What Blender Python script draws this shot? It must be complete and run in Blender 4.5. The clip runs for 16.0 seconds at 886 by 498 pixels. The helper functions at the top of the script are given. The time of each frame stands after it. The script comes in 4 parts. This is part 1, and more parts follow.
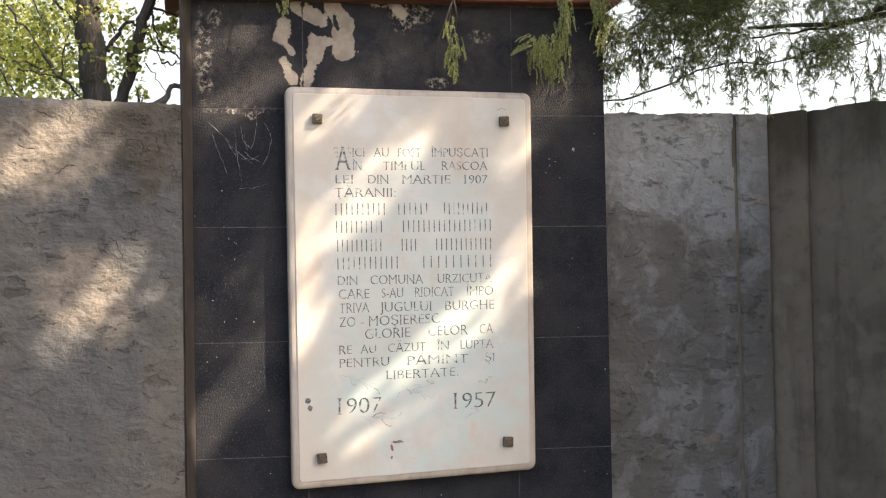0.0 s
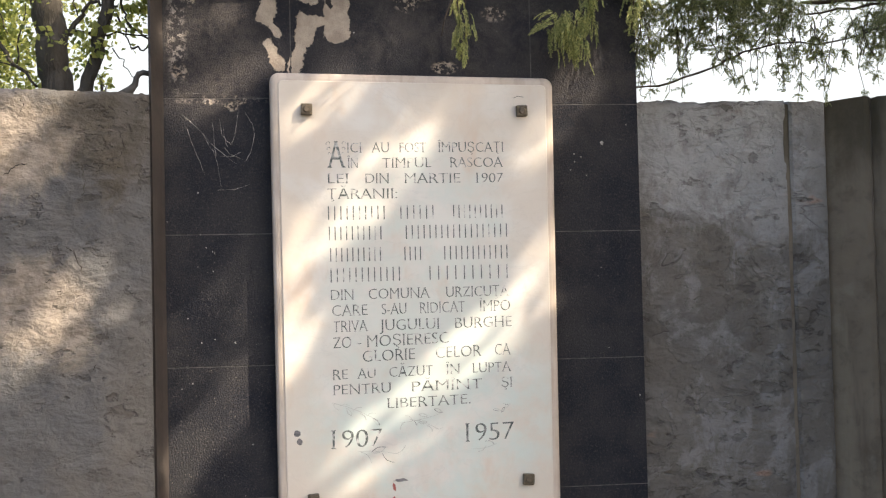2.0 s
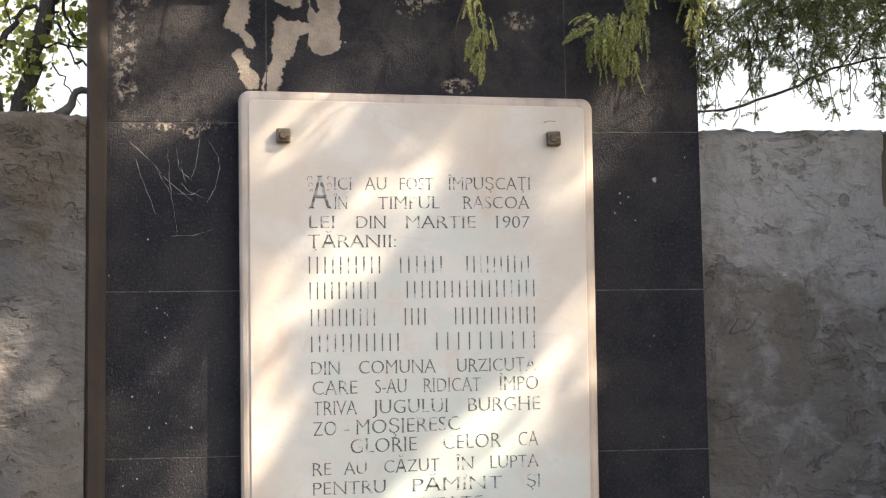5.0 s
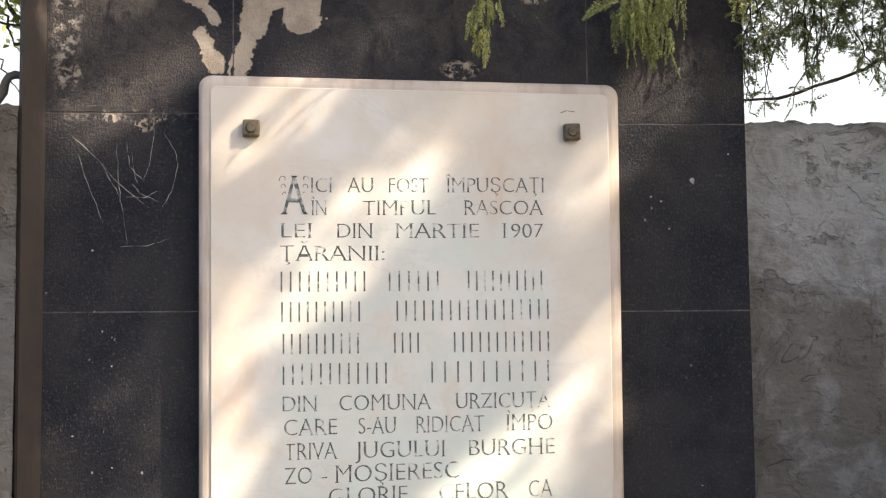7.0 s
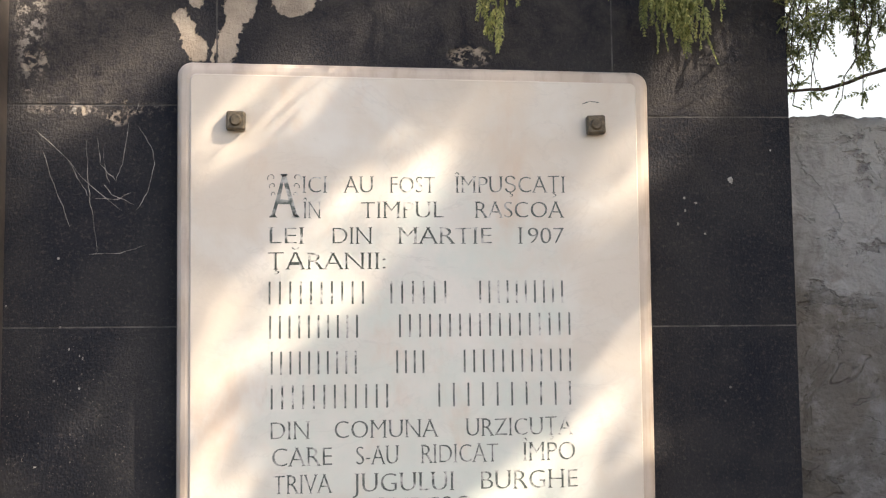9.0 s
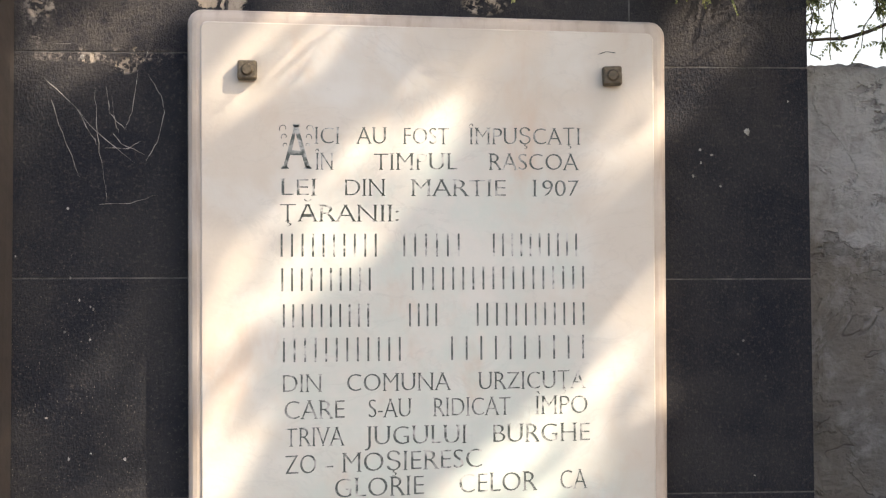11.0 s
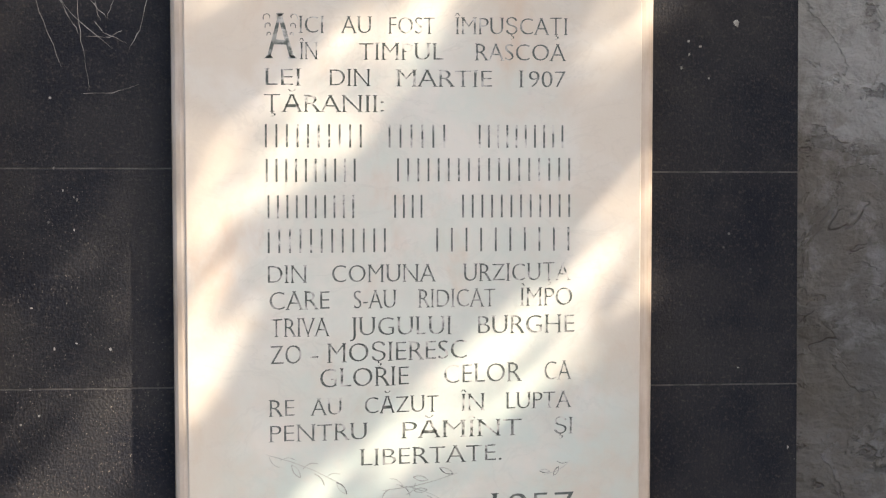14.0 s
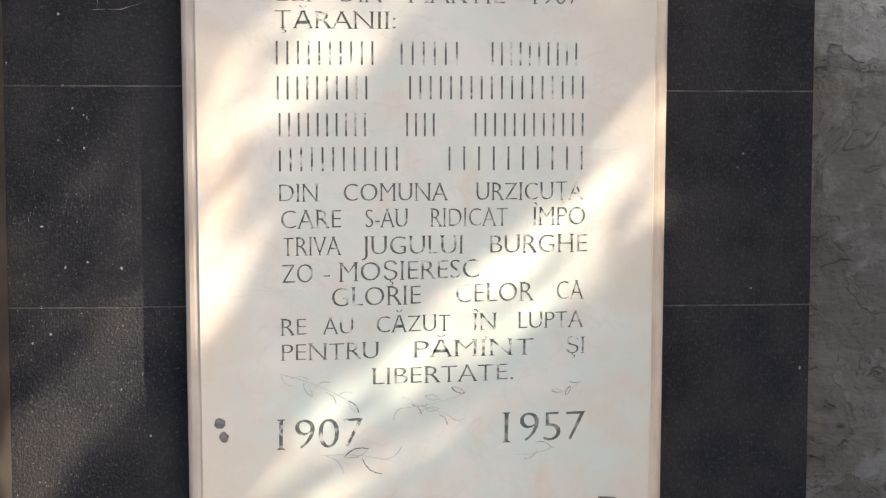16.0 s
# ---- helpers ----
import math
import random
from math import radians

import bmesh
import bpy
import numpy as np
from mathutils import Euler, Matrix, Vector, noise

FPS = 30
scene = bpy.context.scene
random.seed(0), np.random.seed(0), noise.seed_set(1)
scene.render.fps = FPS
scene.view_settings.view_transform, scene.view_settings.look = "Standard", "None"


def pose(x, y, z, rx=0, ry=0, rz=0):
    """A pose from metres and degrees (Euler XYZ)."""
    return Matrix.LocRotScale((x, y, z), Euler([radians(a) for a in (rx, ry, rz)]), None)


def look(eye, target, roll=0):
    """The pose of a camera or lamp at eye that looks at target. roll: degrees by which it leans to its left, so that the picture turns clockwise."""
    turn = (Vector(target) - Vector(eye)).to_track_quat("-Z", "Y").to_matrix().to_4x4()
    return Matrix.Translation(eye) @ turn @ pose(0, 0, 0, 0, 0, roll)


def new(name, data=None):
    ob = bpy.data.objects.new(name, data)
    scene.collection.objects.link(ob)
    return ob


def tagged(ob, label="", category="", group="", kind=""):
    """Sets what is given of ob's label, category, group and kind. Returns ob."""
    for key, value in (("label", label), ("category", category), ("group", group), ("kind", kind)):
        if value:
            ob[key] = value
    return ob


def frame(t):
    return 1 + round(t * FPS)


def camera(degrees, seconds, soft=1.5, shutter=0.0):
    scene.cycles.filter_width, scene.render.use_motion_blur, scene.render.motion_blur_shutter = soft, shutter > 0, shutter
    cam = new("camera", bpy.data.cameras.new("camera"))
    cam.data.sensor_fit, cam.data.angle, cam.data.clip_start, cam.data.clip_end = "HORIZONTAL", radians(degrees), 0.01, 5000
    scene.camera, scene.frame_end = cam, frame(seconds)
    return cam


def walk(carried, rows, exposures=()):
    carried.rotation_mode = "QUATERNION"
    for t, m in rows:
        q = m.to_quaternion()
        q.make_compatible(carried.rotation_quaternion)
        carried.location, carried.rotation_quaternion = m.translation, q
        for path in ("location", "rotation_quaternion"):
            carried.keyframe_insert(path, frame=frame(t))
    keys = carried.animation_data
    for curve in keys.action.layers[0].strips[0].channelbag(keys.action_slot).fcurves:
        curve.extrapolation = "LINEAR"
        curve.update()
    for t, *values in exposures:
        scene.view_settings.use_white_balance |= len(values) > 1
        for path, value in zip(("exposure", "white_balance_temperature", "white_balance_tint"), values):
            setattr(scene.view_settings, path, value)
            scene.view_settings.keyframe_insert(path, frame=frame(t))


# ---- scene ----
import collections

cam = camera(34.8, 16.0, soft=1.25)
PATH = [
    (0, (-0.571, -3.575, 1.291), (-0.213, -1.609, 1.362), -1.0),
    (0.5, (-0.525, -3.471, 1.269), (-0.184, -1.502, 1.353), -1.2),
    (1, (-0.465, -3.358, 1.264), (-0.154, -1.384, 1.35), -1.3),
    (1.5, (-0.457, -3.237, 1.279), (-0.142, -1.264, 1.36), -1.2),
    (2, (-0.427, -3.126, 1.309), (-0.12, -1.152, 1.392), -1.3),
    (2.5, (-0.403, -3.018, 1.329), (-0.101, -1.043, 1.426), -1.3),
    (3, (-0.379, -2.907, 1.338), (-0.083, -0.933, 1.449), -1.2),
    (3.5, (-0.345, -2.815, 1.329), (-0.066, -0.839, 1.464), -1.1),
    (4, (-0.304, -2.711, 1.326), (-0.051, -0.733, 1.48), -1.0),
    (6.5, (-0.162, -2.218, 1.35), (0.025, -0.236, 1.539), -0.7),
    (7, (-0.132, -2.127, 1.386), (0.033, -0.142, 1.56), -0.6),
    (7.5, (-0.117, -2.035, 1.371), (0.037, -0.051, 1.574), -0.6),
    (8, (-0.102, -1.939, 1.376), (0.039, 0.044, 1.59), -0.5),
    (10.5, (-0.121, -1.881, 1.413), (0.035, 0.108, 1.553), -0.8),
    (11, (-0.129, -1.88, 1.435), (0.024, 0.112, 1.523), -0.3),
    (11.5, (-0.14, -1.881, 1.417), (0.029, 0.11, 1.5), -0.3),
    (12, (-0.134, -1.882, 1.419), (0.034, 0.11, 1.474), -0.4),
    (12.5, (-0.123, -1.882, 1.429), (0.04, 0.111, 1.449), -0.5),
    (13, (-0.12, -1.879, 1.415), (0.043, 0.114, 1.425), -0.5),
    (13.5, (-0.116, -1.879, 1.413), (0.043, 0.115, 1.404), -0.3),
    (14, (-0.119, -1.874, 1.419), (0.044, 0.118, 1.371), -0.1),
    (14.5, (-0.125, -1.872, 1.408), (0.038, 0.12, 1.342), 0.0),
    (15, (-0.126, -1.871, 1.419), (0.037, 0.12, 1.313), 0.2),
    (15.5, (-0.13, -1.866, 1.427), (0.032, 0.123, 1.284), 0.3),
    (16, (-0.128, -1.864, 1.396), (0.028, 0.125, 1.258), -0.0),
]
walk(cam, [(t, look(eye, target, roll)) for t, eye, target, roll in PATH], exposures=[(0.0, 1.04, 6750, 13), (16.0, 1.04, 6750, 13)])

# ---- world and sun ----
SUN = Vector((1.6, -1.0, 1.45)).normalized()      # towards the sun
world = bpy.data.worlds.new("world")
scene.world = world
world.use_nodes = True
wn = world.node_tree.nodes
sky = wn.new("ShaderNodeTexSky")
sky.sky_type, sky.sun_disc = "NISHITA", False
sky.sun_elevation = math.asin(SUN.z)
sky.sun_rotation = math.atan2(SUN.x, SUN.y)
sky.air_density, sky.dust_density = 1.0, 3.0
wn["Background"].inputs["Strength"].default_value = 0.18
world.node_tree.links.new(sky.outputs[0], wn["Background"].inputs["Color"])
sun_data = bpy.data.lights.new("sun", "SUN")
sun_data.energy, sun_data.angle, sun_data.color = 5.0, radians(0.53), (1.0, 0.89, 0.72)
sun = new("sun", sun_data)
sun.matrix_world = look(SUN * 20, (0, 0, 0))


# ---- materials ----
class Nodes:
    """A small builder for node materials."""

    def __init__(self, name, rough=0.6, metal=0.0):
        self.mat = bpy.data.materials.new(name)
        self.mat.use_nodes = True
        self.tree = self.mat.node_tree
        self.bsdf = self.tree.nodes["Principled BSDF"]
        self.bsdf.inputs["Roughness"].default_value = rough
        self.bsdf.inputs["Metallic"].default_value = metal
        self.pos = self.add("ShaderNodeNewGeometry").outputs["Position"]

    def add(self, kind):
        return self.tree.nodes.new(kind)

    def put(self, socket, value):
        if isinstance(value, bpy.types.NodeSocket):
            self.tree.links.new(value, socket)
        elif isinstance(value, tuple) and len(value) == 3 and socket.type == "RGBA":
            socket.default_value = (*value, 1)
        else:
            socket.default_value = value

    def math(self, op, a, b=0.0, clamp=False):
        n = self.add("ShaderNodeMath")
        n.operation, n.use_clamp = op, clamp
        self.put(n.inputs[0], a)
        self.put(n.inputs[1], b)
        return n.outputs[0]

    def noise(self, scale, detail=4.0, rough=0.6, distort=0.0, stretch=(1, 1, 1), shift=(0, 0, 0)):
        m = self.add("ShaderNodeMapping")
        self.put(m.inputs["Vector"], self.pos)
        m.inputs["Scale"].default_value, m.inputs["Location"].default_value = stretch, shift
        n = self.add("ShaderNodeTexNoise")
        self.put(n.inputs["Vector"], m.outputs[0])
        for key, v in (("Scale", scale), ("Detail", detail), ("Roughness", rough), ("Distortion", distort)):
            n.inputs[key].default_value = v
        return n.outputs["Fac"]

    def ramp(self, fac, lo, hi, a=0.0, b=1.0):
        n = self.add("ShaderNodeMapRange")
        n.interpolation_type = "SMOOTHSTEP"
        self.put(n.inputs["Value"], fac)
        for key, v in (("From Min", lo), ("From Max", hi), ("To Min", a), ("To Max", b)):
            n.inputs[key].default_value = v
        return n.outputs[0]

    def mix(self, fac, a, b):
        n = self.add("ShaderNodeMix")
        n.data_type = "RGBA"
        self.put(n.inputs[0], fac)
        self.put(n.inputs[6], a)
        self.put(n.inputs[7], b)
        return n.outputs[2]

    def away(self, x, z, rx, rz):
        """Distance from a spot of the front plane, 1 at an ellipse round it."""
        m = self.add("ShaderNodeMapping")
        self.put(m.inputs["Vector"], self.pos)
        m.inputs["Location"].default_value = (-x / rx, 0, -z / rz)
        m.inputs["Scale"].default_value = (1 / rx, 0, 1 / rz)
        n = self.add("ShaderNodeVectorMath")
        n.operation = "LENGTH"
        self.put(n.inputs[0], m.outputs[0])
        return n.outputs["Value"]

    def capsule(self, ax, az, bx, bz, r):
        """Metres from the rim of a round-ended stroke on the front plane, below 0 inside it."""
        flat = self.add("ShaderNodeVectorMath")
        flat.operation = "MULTIPLY_ADD"
        self.put(flat.inputs[0], self.pos)
        flat.inputs[1].default_value, flat.inputs[2].default_value = (1, 0, 1), (-ax, 0, -az)
        way = Vector((bx - ax, 0, bz - az))
        dot = self.add("ShaderNodeVectorMath")
        dot.operation = "DOT_PRODUCT"
        self.put(dot.inputs[0], flat.outputs[0])
        dot.inputs[1].default_value = way / way.length_squared
        along = self.math("ADD", dot.outputs["Value"], 0.0, True)
        foot = self.add("ShaderNodeVectorMath")
        foot.operation = "SCALE"
        foot.inputs[0].default_value = way
        self.put(foot.inputs["Scale"], along)
        gap = self.add("ShaderNodeVectorMath")
        gap.operation = "DISTANCE"
        self.put(gap.inputs[0], flat.outputs[0])
        self.put(gap.inputs[1], foot.outputs[0])
        return self.math("SUBTRACT", gap.outputs["Value"], r)

    def cells(self, scale, feature="F1", stretch=(1, 1, 1), shift=(0, 0, 0)):
        m = self.add("ShaderNodeMapping")
        self.put(m.inputs["Vector"], self.pos)
        m.inputs["Scale"].default_value, m.inputs["Location"].default_value = stretch, shift
        n = self.add("ShaderNodeTexVoronoi")
        n.feature = feature
        self.put(n.inputs["Vector"], m.outputs[0])
        n.inputs["Scale"].default_value = scale
        return n.outputs["Distance"]

    def bump(self, height, strength, distance):
        n = self.add("ShaderNodeBump")
        self.put(n.inputs["Height"], height)
        n.inputs["Strength"].default_value, n.inputs["Distance"].default_value = strength, distance
        self.put(self.bsdf.inputs["Normal"], n.outputs[0])

    def island(self):
        return self.add("ShaderNodeNewGeometry").outputs["Random Per Island"]

    def done(self, color=None, rough=None):
        if color is not None:
            self.put(self.bsdf.inputs["Base Color"], color)
        if rough is not None:
            self.put(self.bsdf.inputs["Roughness"], rough)
        return self.mat


def marble_material():
    n = Nodes("weathered_white_marble", 0.45)
    cloud = n.noise(5, 5, 0.6, 0.6)
    vein = n.noise(6, 6, 0.6, 1.6, (1, 1, 1.7), (3, 1, 2))
    c = n.mix(n.ramp(cloud, 0.35, 0.7), (0.700, 0.665, 0.598), (0.630, 0.585, 0.512))
    line = n.math("ABSOLUTE", n.math("SUBTRACT", vein, 0.5))
    c = n.mix(n.ramp(line, 0.0, 0.022, 0.17, 0.0), c, (0.42, 0.40, 0.37))
    rust = n.ramp(n.noise(9, 5, 0.65, 0.3, (1, 1, 0.5), (7, 0, 4)), 0.54, 0.74, 0.0, 0.7)
    c = n.mix(rust, c, (0.62, 0.46, 0.34))
    # tan weathering that creeps in from the borders
    creep = n.math("ADD", n.away(-0.01, 1.32, 0.27, 0.46), n.math("MULTIPLY", n.math("SUBTRACT", n.noise(8, 5, 0.6, 0.5, (1, 1, 1), (2, 9, 6)), 0.5), 2.0))
    c = n.mix(n.ramp(creep, 0.65, 1.25, 0.0, 0.6), c, (0.61, 0.515, 0.405))
    # a green bloom of copper where the letters are cut
    n_in = n.math("MULTIPLY", n.ramp(n.away(0.03, 1.07, 0.33, 0.27), 0.5, 1.15, 1.0, 0.0), n.ramp(n.noise(14, 4), 0.3, 0.7))
    c = n.mix(n.math("MULTIPLY", n_in, 0.9), c, (0.56, 0.64, 0.585))
    up = n.math("MULTIPLY", n.ramp(n.away(0.0, 1.37, 0.24, 0.36), 0.75, 1.05, 1.0, 0.0), n.ramp(n.noise(18, 4), 0.3, 0.75))
    c = n.mix(n.math("MULTIPLY", up, 0.85), c, (0.585, 0.625, 0.56))
    n.bump(n.noise(120, 4), 0.12, 0.002)
    return n.done(c, n.ramp(cloud, 0.3, 0.7, 0.4, 0.6))


def marble_edge_material():
    n = Nodes("weathered_marble_edge", 0.5)
    c = n.mix(n.ramp(n.noise(12, 5), 0.3, 0.7), (0.59, 0.505, 0.42), (0.48, 0.395, 0.31))
    c = n.mix(n.ramp(n.noise(40, 4, 0.6, 0, (1, 1, 0.15)), 0.46, 0.7, 0, 0.5), c, (0.34, 0.25, 0.19))
    n.bump(n.noise(90, 4), 0.2, 0.002)
    return n.done(c)


def tile_material():
    n = Nodes("black_painted_tile", 0.5)
    n.bsdf.inputs["Specular IOR Level"].default_value = 0.06
    # fine dust that catches raking light
    n.bsdf.inputs["Sheen Weight"].default_value, n.bsdf.inputs["Sheen Roughness"].default_value = 0.02, 0.5
    n.bsdf.inputs["Sheen Tint"].default_value = (0.9, 0.8, 0.7, 1)
    base = n.mix(n.ramp(n.noise(7, 5), 0.3, 0.7), (0.0190, 0.0205, 0.0275), (0.0420, 0.0410, 0.0430))
    base = n.mix(n.ramp(n.noise(190, 5, 0.75), 0.50, 0.74, 0, 0.34), base, (0.170, 0.146, 0.122))
    # scuffed, dusty upper corner; the dust tint also stands in for sun there
    rub = n.noise(55, 7, 0.78)
    scuff = n.math("MULTIPLY", n.ramp(n.away(-0.522, 1.92, 0.025, 0.14), 0.3, 1.1, 1.0, 0.0), n.ramp(rub, 0.515, 0.56))
    base = n.mix(n.math("MULTIPLY", scuff, 0.9), base, (0.50, 0.45, 0.39))
    lit_dust = n.math("MULTIPLY", n.ramp(n.away(-0.46, 1.90, 0.16, 0.20), 0.3, 1.15, 0.42, 0.0), n.ramp(rub, 0.30, 0.60))
    base = n.mix(lit_dust, base, (0.135, 0.115, 0.097))
    # smudges along the top, lightened in place of faint sun bands
    top = n.math("MULTIPLY", n.ramp(n.away(0.12, 1.94, 0.42, 0.13), 0.5, 1.1, 0.7, 0.0), n.ramp(n.noise(16, 6, 0.75, 0.4), 0.38, 0.66))
    base = n.mix(top, base, (0.085, 0.076, 0.070))
    # lighter patch standing in for the sun band beside the plaque
    side = n.math("MULTIPLY", n.ramp(n.away(0.42, 1.86, 0.13, 0.20), 0.5, 1.1, 0.5, 0.0), n.ramp(n.noise(22, 6, 0.75, 0.4, (1, 1, 1), (5, 1, 1)), 0.36, 0.66))
    base = n.mix(side, base, (0.075, 0.066, 0.060))
    # pale specks, thickest at lower left, painted in place of sun sparkle
    glint_speck = n.math("MULTIPLY", n.ramp(n.noise(420, 2, 0.6, 0, (1, 1, 0.8)), 0.66, 0.74), n.ramp(n.away(-0.50, 1.15, 0.22, 0.42), 0.5, 1.1, 0.5, 0.04))
    base = n.mix(glint_speck, base, (0.42, 0.37, 0.31))
    # faint pale tint that brightens the sunlit lower left tiles
    lit_film = n.ramp(n.away(-0.50, 1.10, 0.20, 0.34), 0.4, 1.1, 0.07, 0.0)
    base = n.mix(n.math("MULTIPLY", lit_film, n.ramp(n.noise(35, 5, 0.7), 0.35, 0.65)), base, (0.05, 0.043, 0.036))
    seam = n.math("MULTIPLY", n.ramp(n.away(-0.43, 1.777, 0.12, 0.012), 0.3, 1.1, 1.0, 0.0), n.ramp(rub, 0.50, 0.58))
    base = n.mix(n.math("MULTIPLY", seam, 0.7), base, (0.35, 0.30, 0.26))
    # paint fallen off above the plaque: bare cream plaster with ragged borders
    edge = n.math("ADD", n.math("MULTIPLY", n.math("SUBTRACT", n.noise(26, 5, 0.6, 0.5), 0.5), 0.034), n.math("MULTIPLY", n.math("SUBTRACT", n.noise(130, 4, 0.65), 0.5), 0.014))
    spots = None
    for stroke in ((-0.319, 1.998, -0.324, 1.962, 0.019), (-0.324, 1.962, -0.298, 1.925, 0.008), (-0.319, 1.900, -0.297, 1.853, 0.014), (-0.234, 1.958, -0.242, 1.918, 0.024),
                   (-0.246, 1.910, -0.266, 1.846, 0.015), (-0.279, 2.046, -0.226, 2.010, 0.021), (-0.168, 2.005, -0.168, 1.932, 0.029), (-0.197, 2.046, -0.181, 2.024, 0.022),
                   (-0.209, 1.950, -0.190, 1.962, 0.008), (-0.034, 2.050, -0.013, 2.026, 0.014), (-0.090, 2.052, -0.060, 2.048, 0.008)):
        d = n.capsule(*stroke)
        spots = d if spots is None else n.math("MINIMUM", spots, d)
    for stroke in ((-0.190, 2.022, -0.182, 1.990, 0.006), (-0.262, 1.985, -0.222, 1.975, 0.005), (-0.2725, 2.05, -0.2725, 1.84, 0.0012)):
        spots = n.math("MAXIMUM", spots, n.math("MULTIPLY", n.capsule(*stroke), -1.0))
    bare = n.ramp(n.math("ADD", spots, edge), -0.0012, 0.0008, 1.0, 0.0)
    broken = n.ramp(n.noise(75, 6, 0.75, 0.3), 0.50, 0.55)
    for x, z, rx, rz in ((0.01, 2.03, 0.06, 0.03), (-0.01, 2.00, 0.03, 0.025), (0.075, 1.852, 0.032, 0.016), (-0.405, 1.764, 0.018, 0.012),
                         (-0.455, 1.774, 0.014, 0.008), (-0.385, 1.779, 0.016, 0.012), (-0.49, 2.01, 0.018, 0.026), (0.19, 1.975, 0.03, 0.02), (-0.515, 1.84, 0.02, 0.02)):
        bare = n.math("MAXIMUM", bare, n.math("MULTIPLY", n.ramp(n.away(x, z, rx, rz), 0.7, 1.1, 1.0, 0.0), broken))
    plaster = n.mix(n.ramp(n.noise(30, 5), 0.35, 0.7), (0.46, 0.39, 0.31), (0.33, 0.275, 0.22))
    base = n.mix(bare, base, plaster)
    chip = n.math("MULTIPLY", n.ramp(n.cells(34), 0.05, 0.075, 1.0, 0.0), n.ramp(n.noise(5, 2, 0.5, 0, (1, 1, 1), (9, 2, 3)), 0.56, 0.62))
    base = n.mix(chip, base, (0.40, 0.38, 0.35))
    grain = n.math("ADD", n.noise(270, 4, 0.7, 0, (1, 1, 0.7)), n.math("MULTIPLY", bare, -1.0))
    n.bump(grain, 0.9, 0.0042)
    return n.done(base, n.math("ADD", n.ramp(n.noise(25, 4), 0.3, 0.7, 0.48, 0.62), n.math("MULTIPLY", bare, 0.35)))


def plaster_material():
    n = Nodes("grey_cement_render", 0.9)
    split = n.add("ShaderNodeSeparateXYZ")
    n.put(split.inputs[0], n.pos)
    old = n.ramp(split.outputs["X"], -0.45, 0.35, 0.15, 1.0)      # the longer exposed, flaking end
    broad = n.noise(2.2, 5, 0.6, 0.4)
    fresh = n.mix(n.ramp(broad, 0.35, 0.65), (0.116, 0.107, 0.095), (0.082, 0.081, 0.080))
    c = n.mix(old, fresh, n.mix(n.ramp(broad, 0.35, 0.65), (0.172, 0.155, 0.133), (0.130, 0.123, 0.113)))
    stain = n.ramp(n.noise(3.2, 6, 0.65, 0.5, (1.3, 1, 0.6), (6, 0, 3)), 0.42, 0.66, 0, 0.5)
    c = n.mix(stain, c, (0.125, 0.108, 0.088))
    drip = n.math("MULTIPLY", n.ramp(split.outputs["Z"], 1.56, 1.77), n.ramp(n.noise(9, 5, 0.6, 0.2, (1, 1, 0.16), (1, 4, 4)), 0.40, 0.58, 0, 0.8))
    c = n.mix(n.math("MULTIPLY", drip, n.math("SUBTRACT", 1.25, old)), c, (0.085, 0.072, 0.052))
    ragged = n.math("MULTIPLY", n.math("SUBTRACT", n.noise(9, 6, 0.68, 0.4), 0.5), 2.4)
    # brown stains, deepened in place of shade beside the slab
    for x, z, rx, rz, share in ((-0.665, 1.70, 0.15, 0.13, 1.0), (-1.20, 1.485, 0.2, 0.2, 0.3)):
        shade_stain = n.ramp(n.math("ADD", n.away(x, z, rx, rz), ragged), 0.55, 1.15, share, 0.0)
        c = n.mix(shade_stain, c, (0.066, 0.056, 0.042))
    # crusty tan patches, painted lighter in place of strong sun on the wall
    for x, z, rx, rz, share in ((-0.90, 1.67, 0.16, 0.13, 0.8), (-0.80, 1.32, 0.14, 0.12, 0.65)):
        sunlit_crust = n.ramp(n.math("ADD", n.away(x, z, rx, rz), n.math("MULTIPLY", ragged, 0.7)), 0.5, 1.2, share, 0.0)
        c = n.mix(sunlit_crust, c, n.mix(n.ramp(n.noise(26, 5, 0.65, 0.4), 0.4, 0.62), (0.36, 0.295, 0.225), (0.25, 0.20, 0.15)))
    pale = n.ramp(n.noise(9.5, 7, 0.70, 0.6, (1, 1, 0.8), (8, 1, 1)), 0.44, 0.60, 0, 0.55)
    c = n.mix(n.math("MULTIPLY", pale, old), c, (0.29, 0.285, 0.275))
    peel = n.math("MULTIPLY", n.ramp(n.noise(7.5, 6, 0.62, 0.6, (1, 1, 1.1), (2, 0, 5)), 0.507, 0.522), old)
    c = n.mix(n.math("MULTIPLY", peel, 0.6), c, (0.135, 0.121, 0.102))
    # ragged pale patches on the upper part of the right-hand walls
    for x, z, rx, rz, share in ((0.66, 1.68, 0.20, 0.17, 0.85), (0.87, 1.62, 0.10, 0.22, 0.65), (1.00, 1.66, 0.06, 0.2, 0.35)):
        whitish = n.ramp(n.math("ADD", n.away(x, z, rx, rz), ragged), 0.5, 1.3, share, 0.0)
        c = n.mix(whitish, c, (0.36, 0.355, 0.345))
    fleck = n.math("MULTIPLY", n.ramp(n.noise(34, 6, 0.7, 0.8, (1, 1, 0.9), (3, 8, 1)), 0.51, 0.66), old)
    c = n.mix(n.math("MULTIPLY", fleck, 0.30), c, (0.12, 0.108, 0.094))
    line = n.math("ABSOLUTE", n.math("SUBTRACT", n.noise(5, 4, 0.55, 0.5, (0.8, 1, 1.8), (1, 7, 3)), 0.5))
